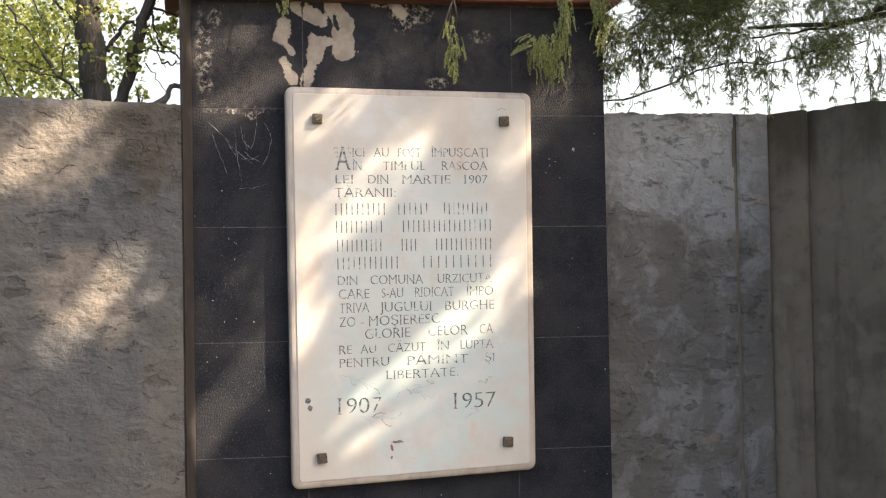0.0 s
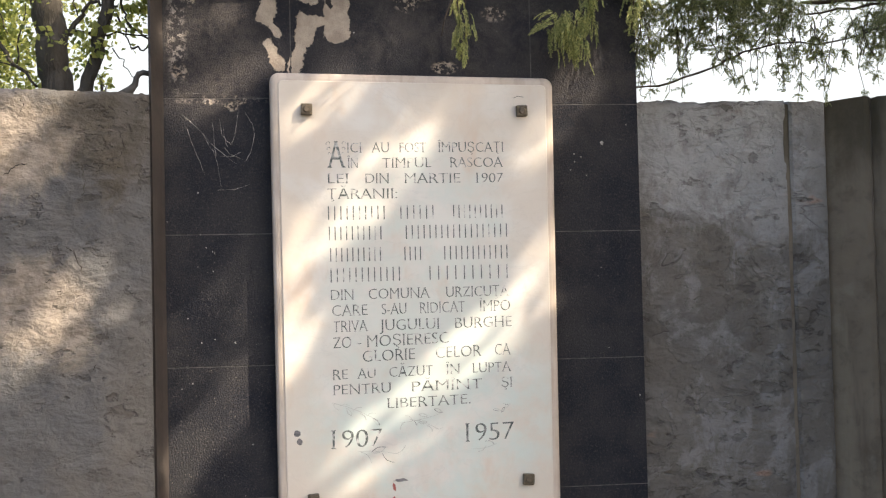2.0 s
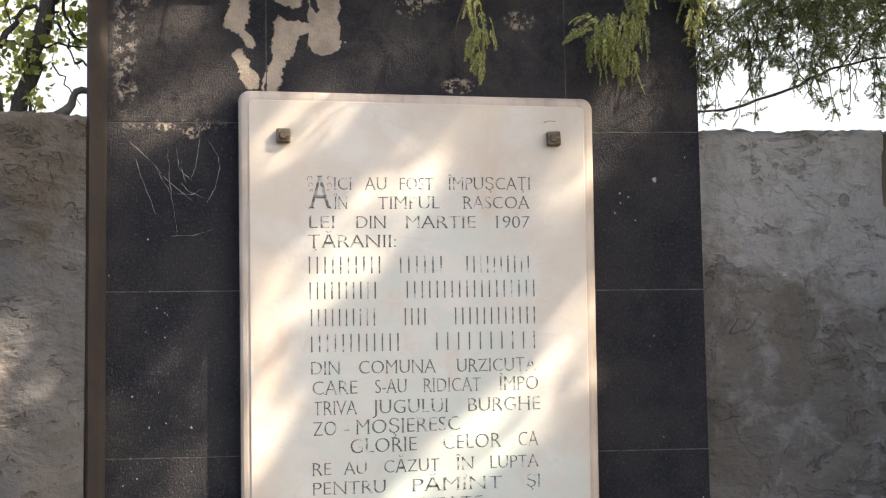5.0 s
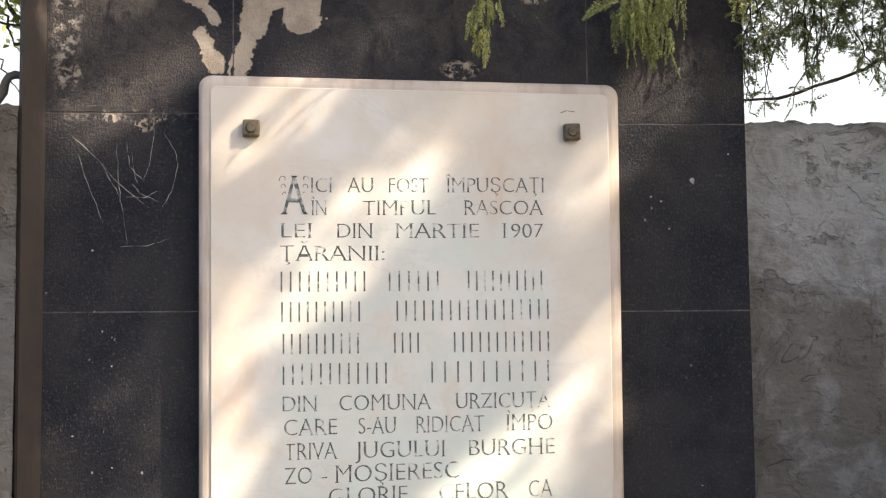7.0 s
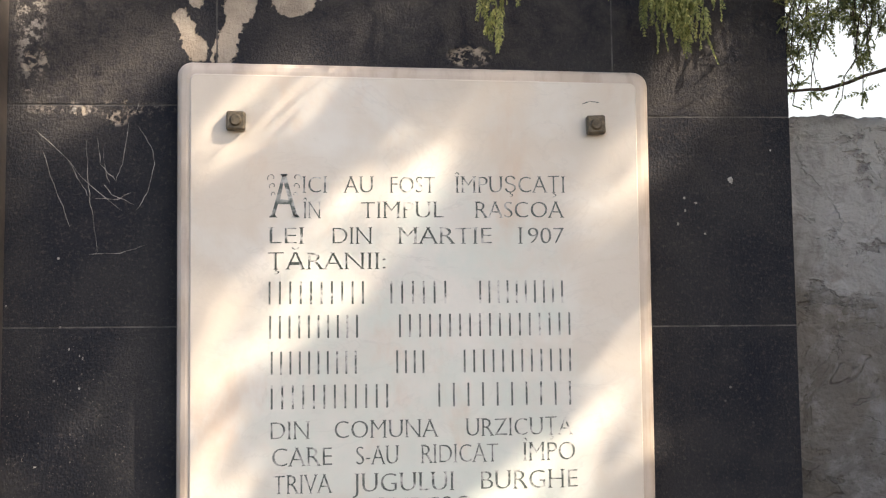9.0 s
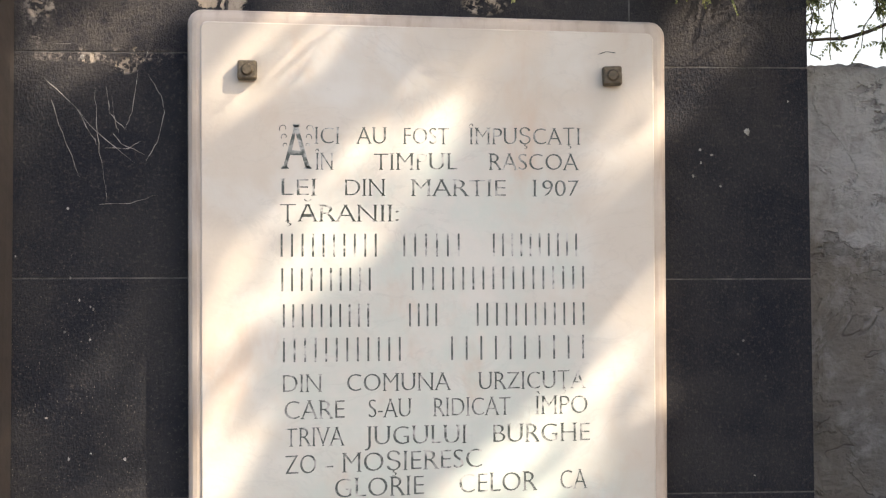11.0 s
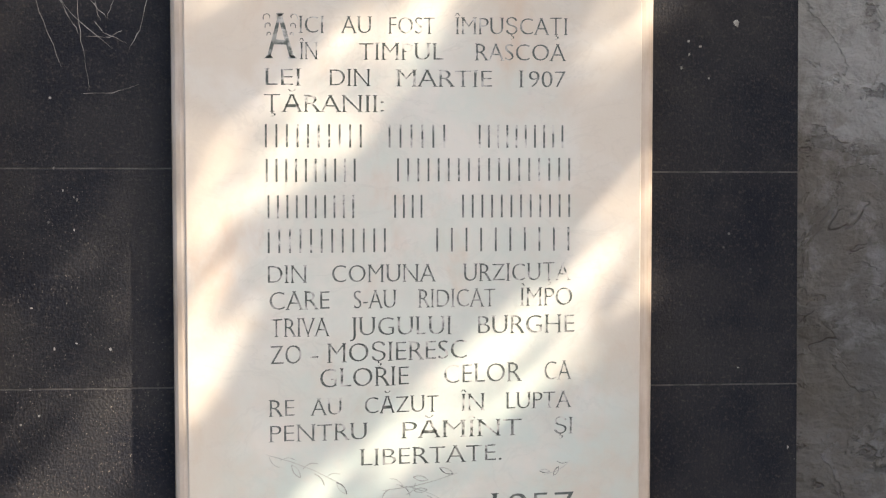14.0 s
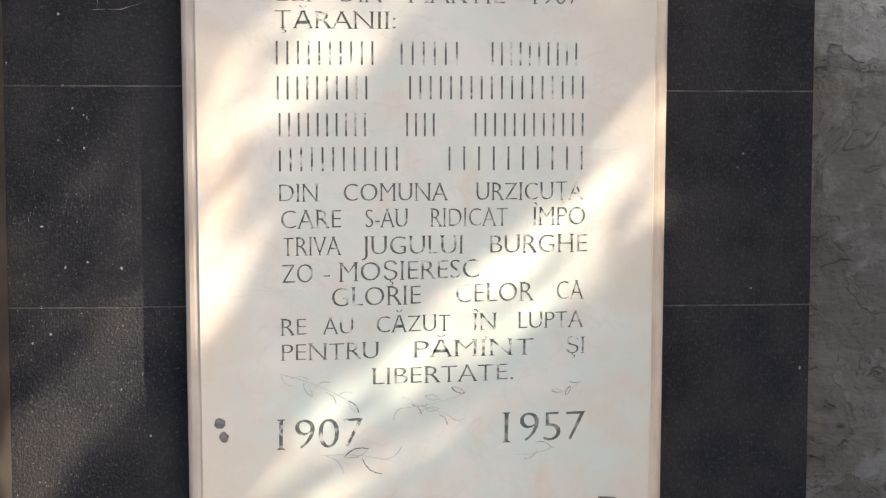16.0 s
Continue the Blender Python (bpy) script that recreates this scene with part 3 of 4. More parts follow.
def lettering(text, thin, serif=True):
    """Vertices and faces of a word in the built-in font, one unit to the cap height, from x = 0."""
    data = bpy.data.curves.new("word", "FONT")
    data.body, data.offset, data.resolution_u = text, thin, 4
    ob = new("word", data)
    mesh = bpy.data.meshes.new_from_object(ob)
    v = np.array([tuple(p.co) for p in mesh.vertices])
    f = [tuple(p.vertices) for p in mesh.polygons]
    flat = v.copy()
    # strokes cut broad on their upright sides and fine across
    out, uses = np.zeros((len(v), 2)), collections.Counter(tuple(sorted(e)) for face in f for e in zip(face, face[1:] + face[:1]))
    for face in f:
        mid = v[list(face)].mean(axis=0)
        for a, b in zip(face, face[1:] + face[:1]):
            if uses[tuple(sorted((a, b)))] == 1:
                n = np.array((v[b][1] - v[a][1], v[a][0] - v[b][0])) / max(1e-9, math.hypot(v[b][0] - v[a][0], v[b][1] - v[a][1]))
                if n @ (v[a] - mid)[:2] < 0:
                    n = -n
                out[a] += n
                out[b] += n
    out /= np.maximum(1e-9, np.linalg.norm(out, axis=1))[:, None]
    broad = np.array((0.95, 0.30))
    v[:, :2] += np.maximum(0.0, out @ broad)[:, None] * broad * STROKE
    # small serifs where a stroke ends flat on the base line or the cap line
    low, high = 0.0, CAP_LINE
    feet, extra = [], []
    for face in f:
        for a, b in zip(face, face[1:] + face[:1]):
            if uses[tuple(sorted((a, b)))] != 1 or abs(flat[a][1] - flat[b][1]) > 1e-3:
                continue
            xa, xb, y = sorted((flat[a][0], flat[b][0])) + [flat[a][1]]
            for line, up in ((low, 1), (high, -1)):
                if xb - xa < 0.16 and abs(y - line) < 0.045:
                    n = len(v) + len(extra)
                    extra += [(xa - 0.055, line, 0), (xb + 0.080, line, 0), (xb + 0.020, line + up * 0.045, 0), (xa, line + up * 0.045, 0)]
                    feet.append((n, n + 1, n + 2, n + 3) if up == 1 else (n + 3, n + 2, n + 1, n))
    if serif and extra:
        v, f = np.vstack((v, np.array(extra))), f + feet
    bpy.data.objects.remove(ob)
    bpy.data.curves.remove(data)
    bpy.data.meshes.remove(mesh)
    return v, f


CAP_HEIGHT = CAP_LINE = lettering("H", 0.0, False)[0][:, 1].max()


def word(text, x0, x1, z0, z1, cap, thin=-0.021):
    if text[0] == "#":
        # plain upright bars in place of a person's name
        count, w = 2 * len(text), 0.0025
        for i in range(count):
            f = i / (count - 1)
            x, z = x0 + (x1 - x0 - w) * f, z0 + (z1 - z0) * f
            under(raw("lettering_bar", [(x, FRONT, z), (x + w, FRONT, z), (x + w, FRONT, z + cap), (x, FRONT, z + cap)], [(0, 1, 2, 3)], INK), plaque)
        return
    v, f = lettering(text, thin)
    lo, hi = v[:, 0].min(), v[:, 0].max()
    along = (v[:, 0] - lo) / (hi - lo)
    verts = [(x0 + (x1 - x0) * a, FRONT, z0 + (z1 - z0) * a + cap * y / CAP_HEIGHT) for a, y in zip(along, v[:, 1])]
    under(raw("engraved_word", verts, f, INK), plaque)


def engrave(left, right, cap, words):
    """One line of words between its first and last, the base line running from left to right height."""
    xa, xb = words[0][1], words[-1][2]
    for text, x0, x1 in words:
        z = lambda x: left + (right - left) * (x - xa) / (xb - xa)
        word(text, x0, x1, z(x0), z(x1), cap)


engrave(1.655, 1.655, 0.022, [('ICI', -0.155, -0.122), ('AU', -0.101, -0.06), ('FOST', -0.039, 0.022), ('ÎMPUŞCAŢI', 0.048, 0.197)])
engrave(1.621, 1.621, 0.022, [('ÎN', -0.154, -0.13), ('TIMPUL', -0.077, 0.033), ('RASCOA', 0.074, 0.195)])
engrave(1.587, 1.586, 0.022, [('LEI', -0.2, -0.152), ('DIN', -0.115, -0.062), ('MARTIE', -0.029, 0.097), ('1907', 0.132, 0.194)])
engrave(1.553, 1.553, 0.022, [('ŢĂRANII:', -0.2, -0.045)])
engrave(1.507, 1.507, 0.030, [('#####', -0.199, -0.074), ('###', -0.039, 0.035), ('#####', 0.079, 0.191)])
engrave(1.462, 1.464, 0.030, [('#####', -0.198, -0.082), ('#########', -0.028, 0.2)])
engrave(1.415, 1.416, 0.030, [('#####', -0.196, -0.084), ('##', -0.032, 0.005), ('######', 0.057, 0.2)])
engrave(1.370, 1.372, 0.031, [('######', -0.196, -0.043), ('#####', 0.023, 0.199)])
engrave(1.331, 1.333, 0.023, [('DIN', -0.196, -0.145), ('COMUNA', -0.113, 0.023), ('URZICUŢA', 0.058, 0.201)])
engrave(1.296, 1.300, 0.024, [('CARE', -0.194, -0.116), ('S-AU', -0.085, -0.029), ('RIDICAT', -0.001, 0.101), ('ÎMPO', 0.133, 0.203)])
engrave(1.261, 1.264, 0.024, [('TRIVA', -0.193, -0.116), ('JUGULUI', -0.09, 0.043), ('BURGHE', 0.078, 0.206)])
engrave(1.225, 1.231, 0.025, [('ZO', -0.193, -0.153), ('-', -0.142, -0.131), ('MOŞIERESC', -0.12, 0.063)])
engrave(1.194, 1.202, 0.025, [('GLORIE', -0.129, -0.013), ('CELOR', 0.033, 0.136), ('CA', 0.166, 0.202)])
engrave(1.157, 1.165, 0.022, [('RE', -0.196, -0.162), ('AU', -0.142, -0.1), ('CĂZUT', -0.071, 0.026), ('ÎN', 0.055, 0.087), ('LUPTA', 0.114, 0.202)])
engrave(1.124, 1.130, 0.022, [('PENTRU', -0.196, -0.067), ('PĂMÎNT', -0.024, 0.136), ('ŞI', 0.179, 0.204)])
engrave(1.091, 1.096, 0.022, [('LIBERTATE.', -0.078, 0.109)])
engrave(1.007, 1.014, 0.040, [('1907', -0.202, -0.089), ('1957', 0.094, 0.205)])
word("A", -0.199, -0.158, 1.622, 1.622, 0.058, -0.010)

# the bolts that hold the plaque
def bolt(x, z, turn):
    thing = empty("bolt", "square dark bronze bolt head through a marble plaque", "bolt", (x, -0.030, z), "plaque bolts")
    bm = bmesh.new()
    box(bm, (-0.0125, -0.0135, -0.0125), (0.0125, 0.0, 0.0125), 0.0025)
    bmesh.ops.rotate(bm, verts=bm.verts, matrix=Matrix.Rotation(turn, 3, "Y"))
    part("head", bm, BRONZE, thing)
    bm = bmesh.new()
    bmesh.ops.create_cone(bm, cap_ends=True, segments=16, radius1=0.0085, radius2=0.006, depth=0.003, matrix=Matrix.Translation((0, -0.0148, 0)) @ Matrix.Rotation(radians(90), 4, "X"))
    part("boss", bm, BRONZE, thing)


for x, z, turn in ((-0.242, 1.750, 0.02), (0.239, 1.746, -0.03), (-0.242, 0.900, -0.08), (0.234, 0.925, 0.05)):
    bolt(x, z, turn)


def line_mark(name, points, width, material, parent, y, label="", shake=0.0):
    """A thin scratched or cut line on an upright face."""
    rnd = random.Random(int(points[0][0] * 1e4))
    pts = []
    for (ax, az), (bx, bz) in zip(points, points[1:]):
        for k in range(4):
            pts.append((ax + (bx - ax) * k / 4 + rnd.uniform(-shake, shake), y, az + (bz - az) * k / 4 + rnd.uniform(-shake, shake)))
    pts.append((points[-1][0], y, points[-1][1]))
    verts, faces = tube(pts, [width * (0.3 if i in (0, len(pts) - 1) else rnd.uniform(0.45, 1.1)) for i in range(len(pts))], 5)
    return under(raw(name, verts, faces, material, None, label), parent)


def blot(name, x, z, rx, rz, y, material, parent, seed, rough=0.35):
    rnd = random.Random(seed)
    pts = []
    for i in range(18):
        a = 2 * math.pi * i / 18
        r = rnd.uniform(0.95 - rough, 0.90 + rough * 0.8)
        pts.append((x + rx * r * math.cos(a), y, z + rz * r * math.sin(a)))
    return under(raw(name, pts, [tuple(range(18))], material), parent)


blot("stain", -0.275, 1.043, 0.0080, 0.0078, -0.0305, STAIN, plaque, 1, 0.10)
blot("stain", -0.270, 1.025, 0.0066, 0.0078, -0.0305, STAIN, plaque, 2, 0.14)
blot("stain", -0.050, 0.934, 0.016, 0.004, -0.0305, STAIN, plaque, 3)
blot("red_drip", -0.065, 0.919, 0.004, 0.010, -0.0305, RED, plaque, 4)
blot("red_drip", -0.066, 0.894, 0.0025, 0.005, -0.0305, RED, plaque, 5)
CARVED = plain("weathered_shallow_carving", (0.36, 0.37, 0.33), (0.52, 0.51, 0.46), 90, 0.7)
line_mark("chipped_line", ((0.222, 1.776), (0.233, 1.780), (0.246, 1.778)), 0.0007, INK, plaque, -0.0302)


def laurel(a, b, leaves, size, seed):
    """A shallow carved twig of slim leaves between two spots of the plaque."""
    rnd = random.Random(seed)
    a, b = Vector(a), Vector(b)
    way = (b - a).normalized()
    side = Vector((-way.y, way.x))
    line_mark("carved_stem", [tuple(a.lerp(b, f) + side * 0.004 * math.sin(math.pi * f)) for f in (0, 0.3, 0.6, 1)], 0.0005, CARVED, plaque, -0.0302)
    for i in range(leaves):
        base = a.lerp(b, (i + 0.3) / leaves)
        turn = (1 if i % 2 else -1) * rnd.uniform(0.35, 0.8)
        d = way * math.cos(turn) + side * math.sin(turn)
        o = Vector((-d.y, d.x))
        for bulge in (1, -1):
            if rnd.random() < 0.25:
                continue
            arc = [tuple(base + d * size * f + o * bulge * 0.17 * size * math.sin(math.pi * f)) for f in (0, 0.25, 0.5, 0.75, 1)]
            line_mark("carved_leaf_line", arc, rnd.uniform(0.0004, 0.0009), rnd.choice((CARVED, CARVED, INK)), plaque, -0.0302)


laurel((-0.200, 1.108), (-0.098, 1.066), 7, 0.021, 4)
laurel((0.050, 1.080), (-0.050, 1.058), 6, 0.020, 5)
laurel((-0.030, 1.066), (0.040, 1.040), 4, 0.018, 8)
laurel((-0.145, 0.999), (-0.050, 0.990), 4, 0.034, 6)
laurel((0.165, 1.006), (0.110, 0.996), 3, 0.022, 7)
laurel((0.200, 1.094), (0.165, 1.076), 3, 0.014, 9)
# curled flourishes on both sides of the initial
for side, x in ((-1, -0.192), (1, -0.165)):
    for k, (z, r) in enumerate(((1.675, 0.0062), (1.664, 0.0050), (1.653, 0.0036))):
        cx = x + side * (0.003 - 0.0012 * k)
        curl = [(cx + side * r * (1 - 0.09 * i) * math.cos(0.62 * i - 0.6), z + r * (1 - 0.09 * i) * math.sin(0.62 * i - 0.6)) for i in range(8)]
        line_mark("carved_flourish", curl, 0.0007, INK, plaque, -0.0302)

# scratches on the black face
for pts in (((-0.515, 1.751), (-0.474, 1.712), (-0.446, 1.677), (-0.389, 1.631)), ((-0.503, 1.719), (-0.488, 1.674), (-0.464, 1.612)),
            ((-0.446, 1.738), (-0.443, 1.671), (-0.435, 1.626), (-0.429, 1.577)), ((-0.376, 1.754), (-0.359, 1.724), (-0.354, 1.701), (-0.363, 1.663), (-0.379, 1.635)),
            ((-0.433, 1.739), (-0.426, 1.701), (-0.406, 1.677), (-0.398, 1.701), (-0.389, 1.762)), ((-0.435, 1.654), (-0.403, 1.653), (-0.384, 1.663)),
            ((-0.360, 1.826), (-0.369, 1.800), (-0.382, 1.769)), ((-0.422, 1.674), (-0.411, 1.659), (-0.380, 1.645)), ((-0.470, 1.708), (-0.452, 1.675), (-0.440, 1.655)),
            ((-0.530, 1.806), (-0.500, 1.791), (-0.460, 1.793)), ((-0.424, 1.725), (-0.420, 1.69), (-0.414, 1.672)), ((-0.44, 1.578), (-0.40, 1.580), (-0.36, 1.592))):
    line_mark("scratch", pts, 0.00055, SCRATCH, monument, FACE + 0.0002, shake=0.0012)
rnd = random.Random(12)
for x, z, r in ((0.436, 1.679, 0.0060), (0.386, 1.647, 0.0030), (0.371, 1.636, 0.0030), (0.360, 1.618, 0.0028), (0.398, 1.604, 0.0022), (0.494, 1.721, 0.0018),
                (-0.476, 1.481, 0.0025), (-0.464, 1.452, 0.0020), (-0.446, 1.440, 0.0025), (-0.450, 1.443, 0.0018), (-0.450, 1.400, 0.0022), (-0.506, 1.298, 0.0025),
                (-0.477, 1.244, 0.0026), (-0.448, 1.251, 0.0024), (-0.404, 1.243, 0.0026), (-0.462, 1.775, 0.0055), (0.42, 1.855, 0.003), (-0.13, 1.93, 0.003), (0.440, 1.210, 0.0025), (0.51, 1.10, 0.0025)):
    blot("paint_chip", x, z, r * rnd.uniform(0.5, 0.9), r * rnd.uniform(0.5, 1.1), FACE - 0.0006, SCRATCH, monument, int(1000 * x))

# cracks and chipped hollows in the old wall face
rnd = random.Random(19)
for pts in (((-0.969, 1.683), (-0.945, 1.671), (-0.911, 1.665)), ((-0.842, 1.769), (-0.836, 1.749), (-0.850, 1.720)), ((-0.977, 1.634), (-0.948, 1.634)),
            ((-0.928, 1.766), (-0.895, 1.749), (-0.854, 1.745)), ((-1.018, 1.626), (-0.994, 1.602)), ((-0.718, 1.630), (-0.710, 1.589), (-0.718, 1.556)),
            ((-0.735, 1.630), (-0.698, 1.622), (-0.669, 1.605)), ((-0.752, 1.453), (-0.735, 1.445), (-0.715, 1.384)), ((-0.969, 1.507), (-0.945, 1.478)),
            ((-1.014, 1.203), (-1.000, 1.277)), ((-0.793, 1.382), (-0.781, 1.387)), ((-0.698, 1.196), (-0.690, 1.215)),
            ((-0.989, 1.055), (-0.973, 1.051)), ((-0.796, 0.876), (-0.784, 0.891)), ((-0.747, 0.796), (-0.730, 0.817)),
            ((-0.882, 1.602), (-0.854, 1.626), (-0.821, 1.630)), ((-1.051, 1.663), (-1.022, 1.659)), ((-0.641, 1.704), (-0.632, 1.663), (-0.649, 1.630)),
            ((-0.665, 1.754), (-0.649, 1.741))):
    path = []
    for (ax, az), (bx, bz) in zip(pts, pts[1:]):
        for k in range(7):
            x, z = ax + (bx - ax) * k / 7 + rnd.uniform(-0.003, 0.003), az + (bz - az) * k / 7 + rnd.uniform(-0.003, 0.003)
            path.append((x, west_face(x) + 0.0005 - relief(x, z, 0.0085), z))
    v, f = tube(path, [0.0003 if i in (0, len(path) - 1) else rnd.uniform(0.0005, 0.0018) for i in range(len(path))], 5)
    raw("crack", v, f, CRACK).parent = wall_west

# ---- weathered stub on the wall top ----
v, f = tube([(-0.660, 0.0, 1.772), (-0.640, 0.0, 1.788), (-0.621, 0.0, 1.798), (-0.611, 0.0, 1.810), (-0.608, 0.0, 1.824), (-0.603, 0.0, 1.833), (-0.594, 0.0, 1.836), (-0.580, 0.002, 1.834), (-0.556, 0.05, 1.832)], [0.010, 0.009, 0.0095, 0.0075, 0.0065, 0.0065, 0.0065, 0.006, 0.006], 10)
tagged(raw("cut_branch_stub", v, f, PIPE, smooth=True), "crooked grey dead branch stub on the wall top", "branch")

# ---- conifer that overhangs the enclosure ----
conifer = empty("conifer_tree", "dark green conifer with drooping sprays overhanging the walled memorial", "tree", (2.95, -0.70, 0))
rnd = random.Random(5)
v, f = tube(bend((2.95, -0.70, -0.05), (2.92, -0.66, 5.6), 12, 0.06, rnd), taper(13, 0.13, 0.03), 12)
under(raw("trunk", v, f, BARK, smooth=True), conifer)


def limb(a, b, r0, r1, seed, steps=9, wobble=0.03, sag=0.0, name="limb"):
    rl = random.Random(seed)
    v, f = tube(bend(a, b, steps, wobble, rl, sag), [w * rl.uniform(0.62, 0.85) for w in taper(steps + 1, r0, r1)], 7)
    return under(raw(name, v, f, TWIG, smooth=True), conifer)


limb((2.93, -0.70, 2.6), (1.30, 0.02, 2.065), 0.035, 0.012, 1)
limb((1.37, 0.04, 2.062), (1.20, 0.06, 2.034), 0.011, 0.010, 2, 4, 0.004)
limb((1.20, 0.06, 2.034), (0.95, 0.06, 2.020), 0.010, 0.006, 12, 5, 0.006)
limb((1.22, 0.07, 2.030), (0.97, 0.08, 1.995), 0.005, 0.003, 13, 6, 0.006)
limb((1.30, 0.05, 1.99), (1.07, 0.06, 1.935), 0.003, 0.003, 3, 7, 0.010)
limb((1.07, 0.06, 1.935), (0.800, 0.06, 1.900), 0.003, 0.0036, 14, 6, 0.012)
limb((0.800, 0.06, 1.900), (0.690, 0.06, 1.850), 0.0038, 0.004, 15, 5, 0.006)
limb((0.690, 0.06, 1.850), (0.590, 0.06, 1.818), 0.004, 0.0034, 4, 5, 0.005)
limb((0.590, 0.06, 1.818), (0.500, 0.06, 1.816), 0.0034, 0.003, 18, 4, 0.003)
limb((0.75, 0.08, 2.12), (0.56, 0.08, 1.96), 0.004, 0.002, 16, 6, 0.01)
limb((1.0, 0.08, 2.12), (0.82, 0.08, 1.90), 0.004, 0.002, 17, 6, 0.012)
limb((2.93, -0.70, 2.9), (0.40, -0.10, 2.35), 0.04, 0.010, 6, 10, 0.04)
limb((2.94, -0.70, 3.6), (2.10, 0.5, 3.9), 0.05, 0.012, 7, 10, 0.05)
limb((2.94, -0.70, 3.0), (1.0, -2.1, 2.9), 0.04, 0.012, 8, 10, 0.05)
limb((2.94, -0.70, 4.0), (1.2, -1.6, 4.2), 0.04, 0.012, 9, 10, 0.05)
limb((0.62, -0.08, 2.38), (0.12, -0.10, 2.10), 0.008, 0.004, 10, 6, 0.02)

# gaps in the unseen leaf screen, as they fall on the slab and the wall: ends, half-width
# traced from the camera's view to put the sun bands in place
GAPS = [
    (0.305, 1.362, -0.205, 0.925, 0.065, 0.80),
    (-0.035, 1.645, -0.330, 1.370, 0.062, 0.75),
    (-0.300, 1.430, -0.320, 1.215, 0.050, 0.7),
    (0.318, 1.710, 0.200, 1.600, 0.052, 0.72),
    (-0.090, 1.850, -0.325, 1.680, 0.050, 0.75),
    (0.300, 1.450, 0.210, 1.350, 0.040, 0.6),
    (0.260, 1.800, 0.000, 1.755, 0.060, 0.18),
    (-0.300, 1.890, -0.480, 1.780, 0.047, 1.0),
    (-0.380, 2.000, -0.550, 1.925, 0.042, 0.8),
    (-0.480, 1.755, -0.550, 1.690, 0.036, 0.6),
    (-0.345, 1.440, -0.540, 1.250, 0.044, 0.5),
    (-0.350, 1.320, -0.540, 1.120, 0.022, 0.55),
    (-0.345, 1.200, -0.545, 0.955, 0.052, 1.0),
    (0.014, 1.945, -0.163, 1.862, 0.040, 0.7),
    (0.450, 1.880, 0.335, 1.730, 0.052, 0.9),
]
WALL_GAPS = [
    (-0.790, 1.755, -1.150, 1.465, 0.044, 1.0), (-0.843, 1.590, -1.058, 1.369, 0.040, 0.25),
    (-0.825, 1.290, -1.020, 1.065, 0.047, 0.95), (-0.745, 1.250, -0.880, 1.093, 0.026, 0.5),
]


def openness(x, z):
    """The share of sunlight that the unseen leaf screen lets through towards a place of the slab's plane."""
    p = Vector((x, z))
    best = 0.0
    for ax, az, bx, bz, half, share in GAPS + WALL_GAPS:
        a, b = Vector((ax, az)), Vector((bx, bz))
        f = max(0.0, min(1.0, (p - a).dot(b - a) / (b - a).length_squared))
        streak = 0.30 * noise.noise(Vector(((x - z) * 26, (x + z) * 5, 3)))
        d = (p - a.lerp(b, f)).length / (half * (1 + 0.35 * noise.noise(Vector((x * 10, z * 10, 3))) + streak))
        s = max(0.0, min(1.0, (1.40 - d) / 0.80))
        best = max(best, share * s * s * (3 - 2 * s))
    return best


# unseen leaves added towards the sun to shade all but the gaps
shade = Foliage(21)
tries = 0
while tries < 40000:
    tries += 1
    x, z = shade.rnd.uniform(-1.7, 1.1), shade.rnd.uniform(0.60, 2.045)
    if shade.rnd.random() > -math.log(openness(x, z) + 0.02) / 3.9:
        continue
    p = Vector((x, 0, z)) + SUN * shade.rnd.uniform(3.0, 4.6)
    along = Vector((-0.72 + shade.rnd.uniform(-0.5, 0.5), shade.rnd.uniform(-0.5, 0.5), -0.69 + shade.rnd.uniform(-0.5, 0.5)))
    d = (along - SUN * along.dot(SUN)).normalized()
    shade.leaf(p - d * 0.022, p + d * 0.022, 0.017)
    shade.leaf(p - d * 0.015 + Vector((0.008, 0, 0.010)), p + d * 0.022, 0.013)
under(shade.object("crown", DENSE, conifer, "added crown leaves out of view", True), conifer)

# unseen thin twigs, added nearer the slab to streak the sunlit patches
near = Foliage(27)
for x, z, sx, sz, count in ((-0.262, 1.695, 0.026, 0.018, 46), (-0.165, 1.795, 0.040, 0.014, 40), (-0.45, 1.900, 0.055, 0.040, 60)):
    for _ in range(count):
        p = Vector((near.rnd.gauss(x, sx), 0, near.rnd.gauss(z, sz))) + SUN * near.rnd.uniform(1.05, 1.35)
        d = Vector((-0.74 + near.rnd.uniform(-0.25, 0.25), 0, -0.67 + near.rnd.uniform(-0.25, 0.25))).normalized()
        near.leaf(p - d * 0.022, p + d * 0.022, 0.0055)
under(near.object("hanging_sprays", CONIFER, conifer, "feathery green sprays", True), conifer)
for x, z, seed in ((-0.262, 1.695, 21), (-0.165, 1.795, 22), (-0.45, 1.90, 23)):
    tip = Vector((x, 0, z)) + SUN * 1.2
    limb(tip + Vector((0.35, -0.10, 0.30)), tip, 0.003, 0.0015, seed, 6, 0.012)

# the mass of the crown round the trunk, added out of view
mass = Foliage(23)
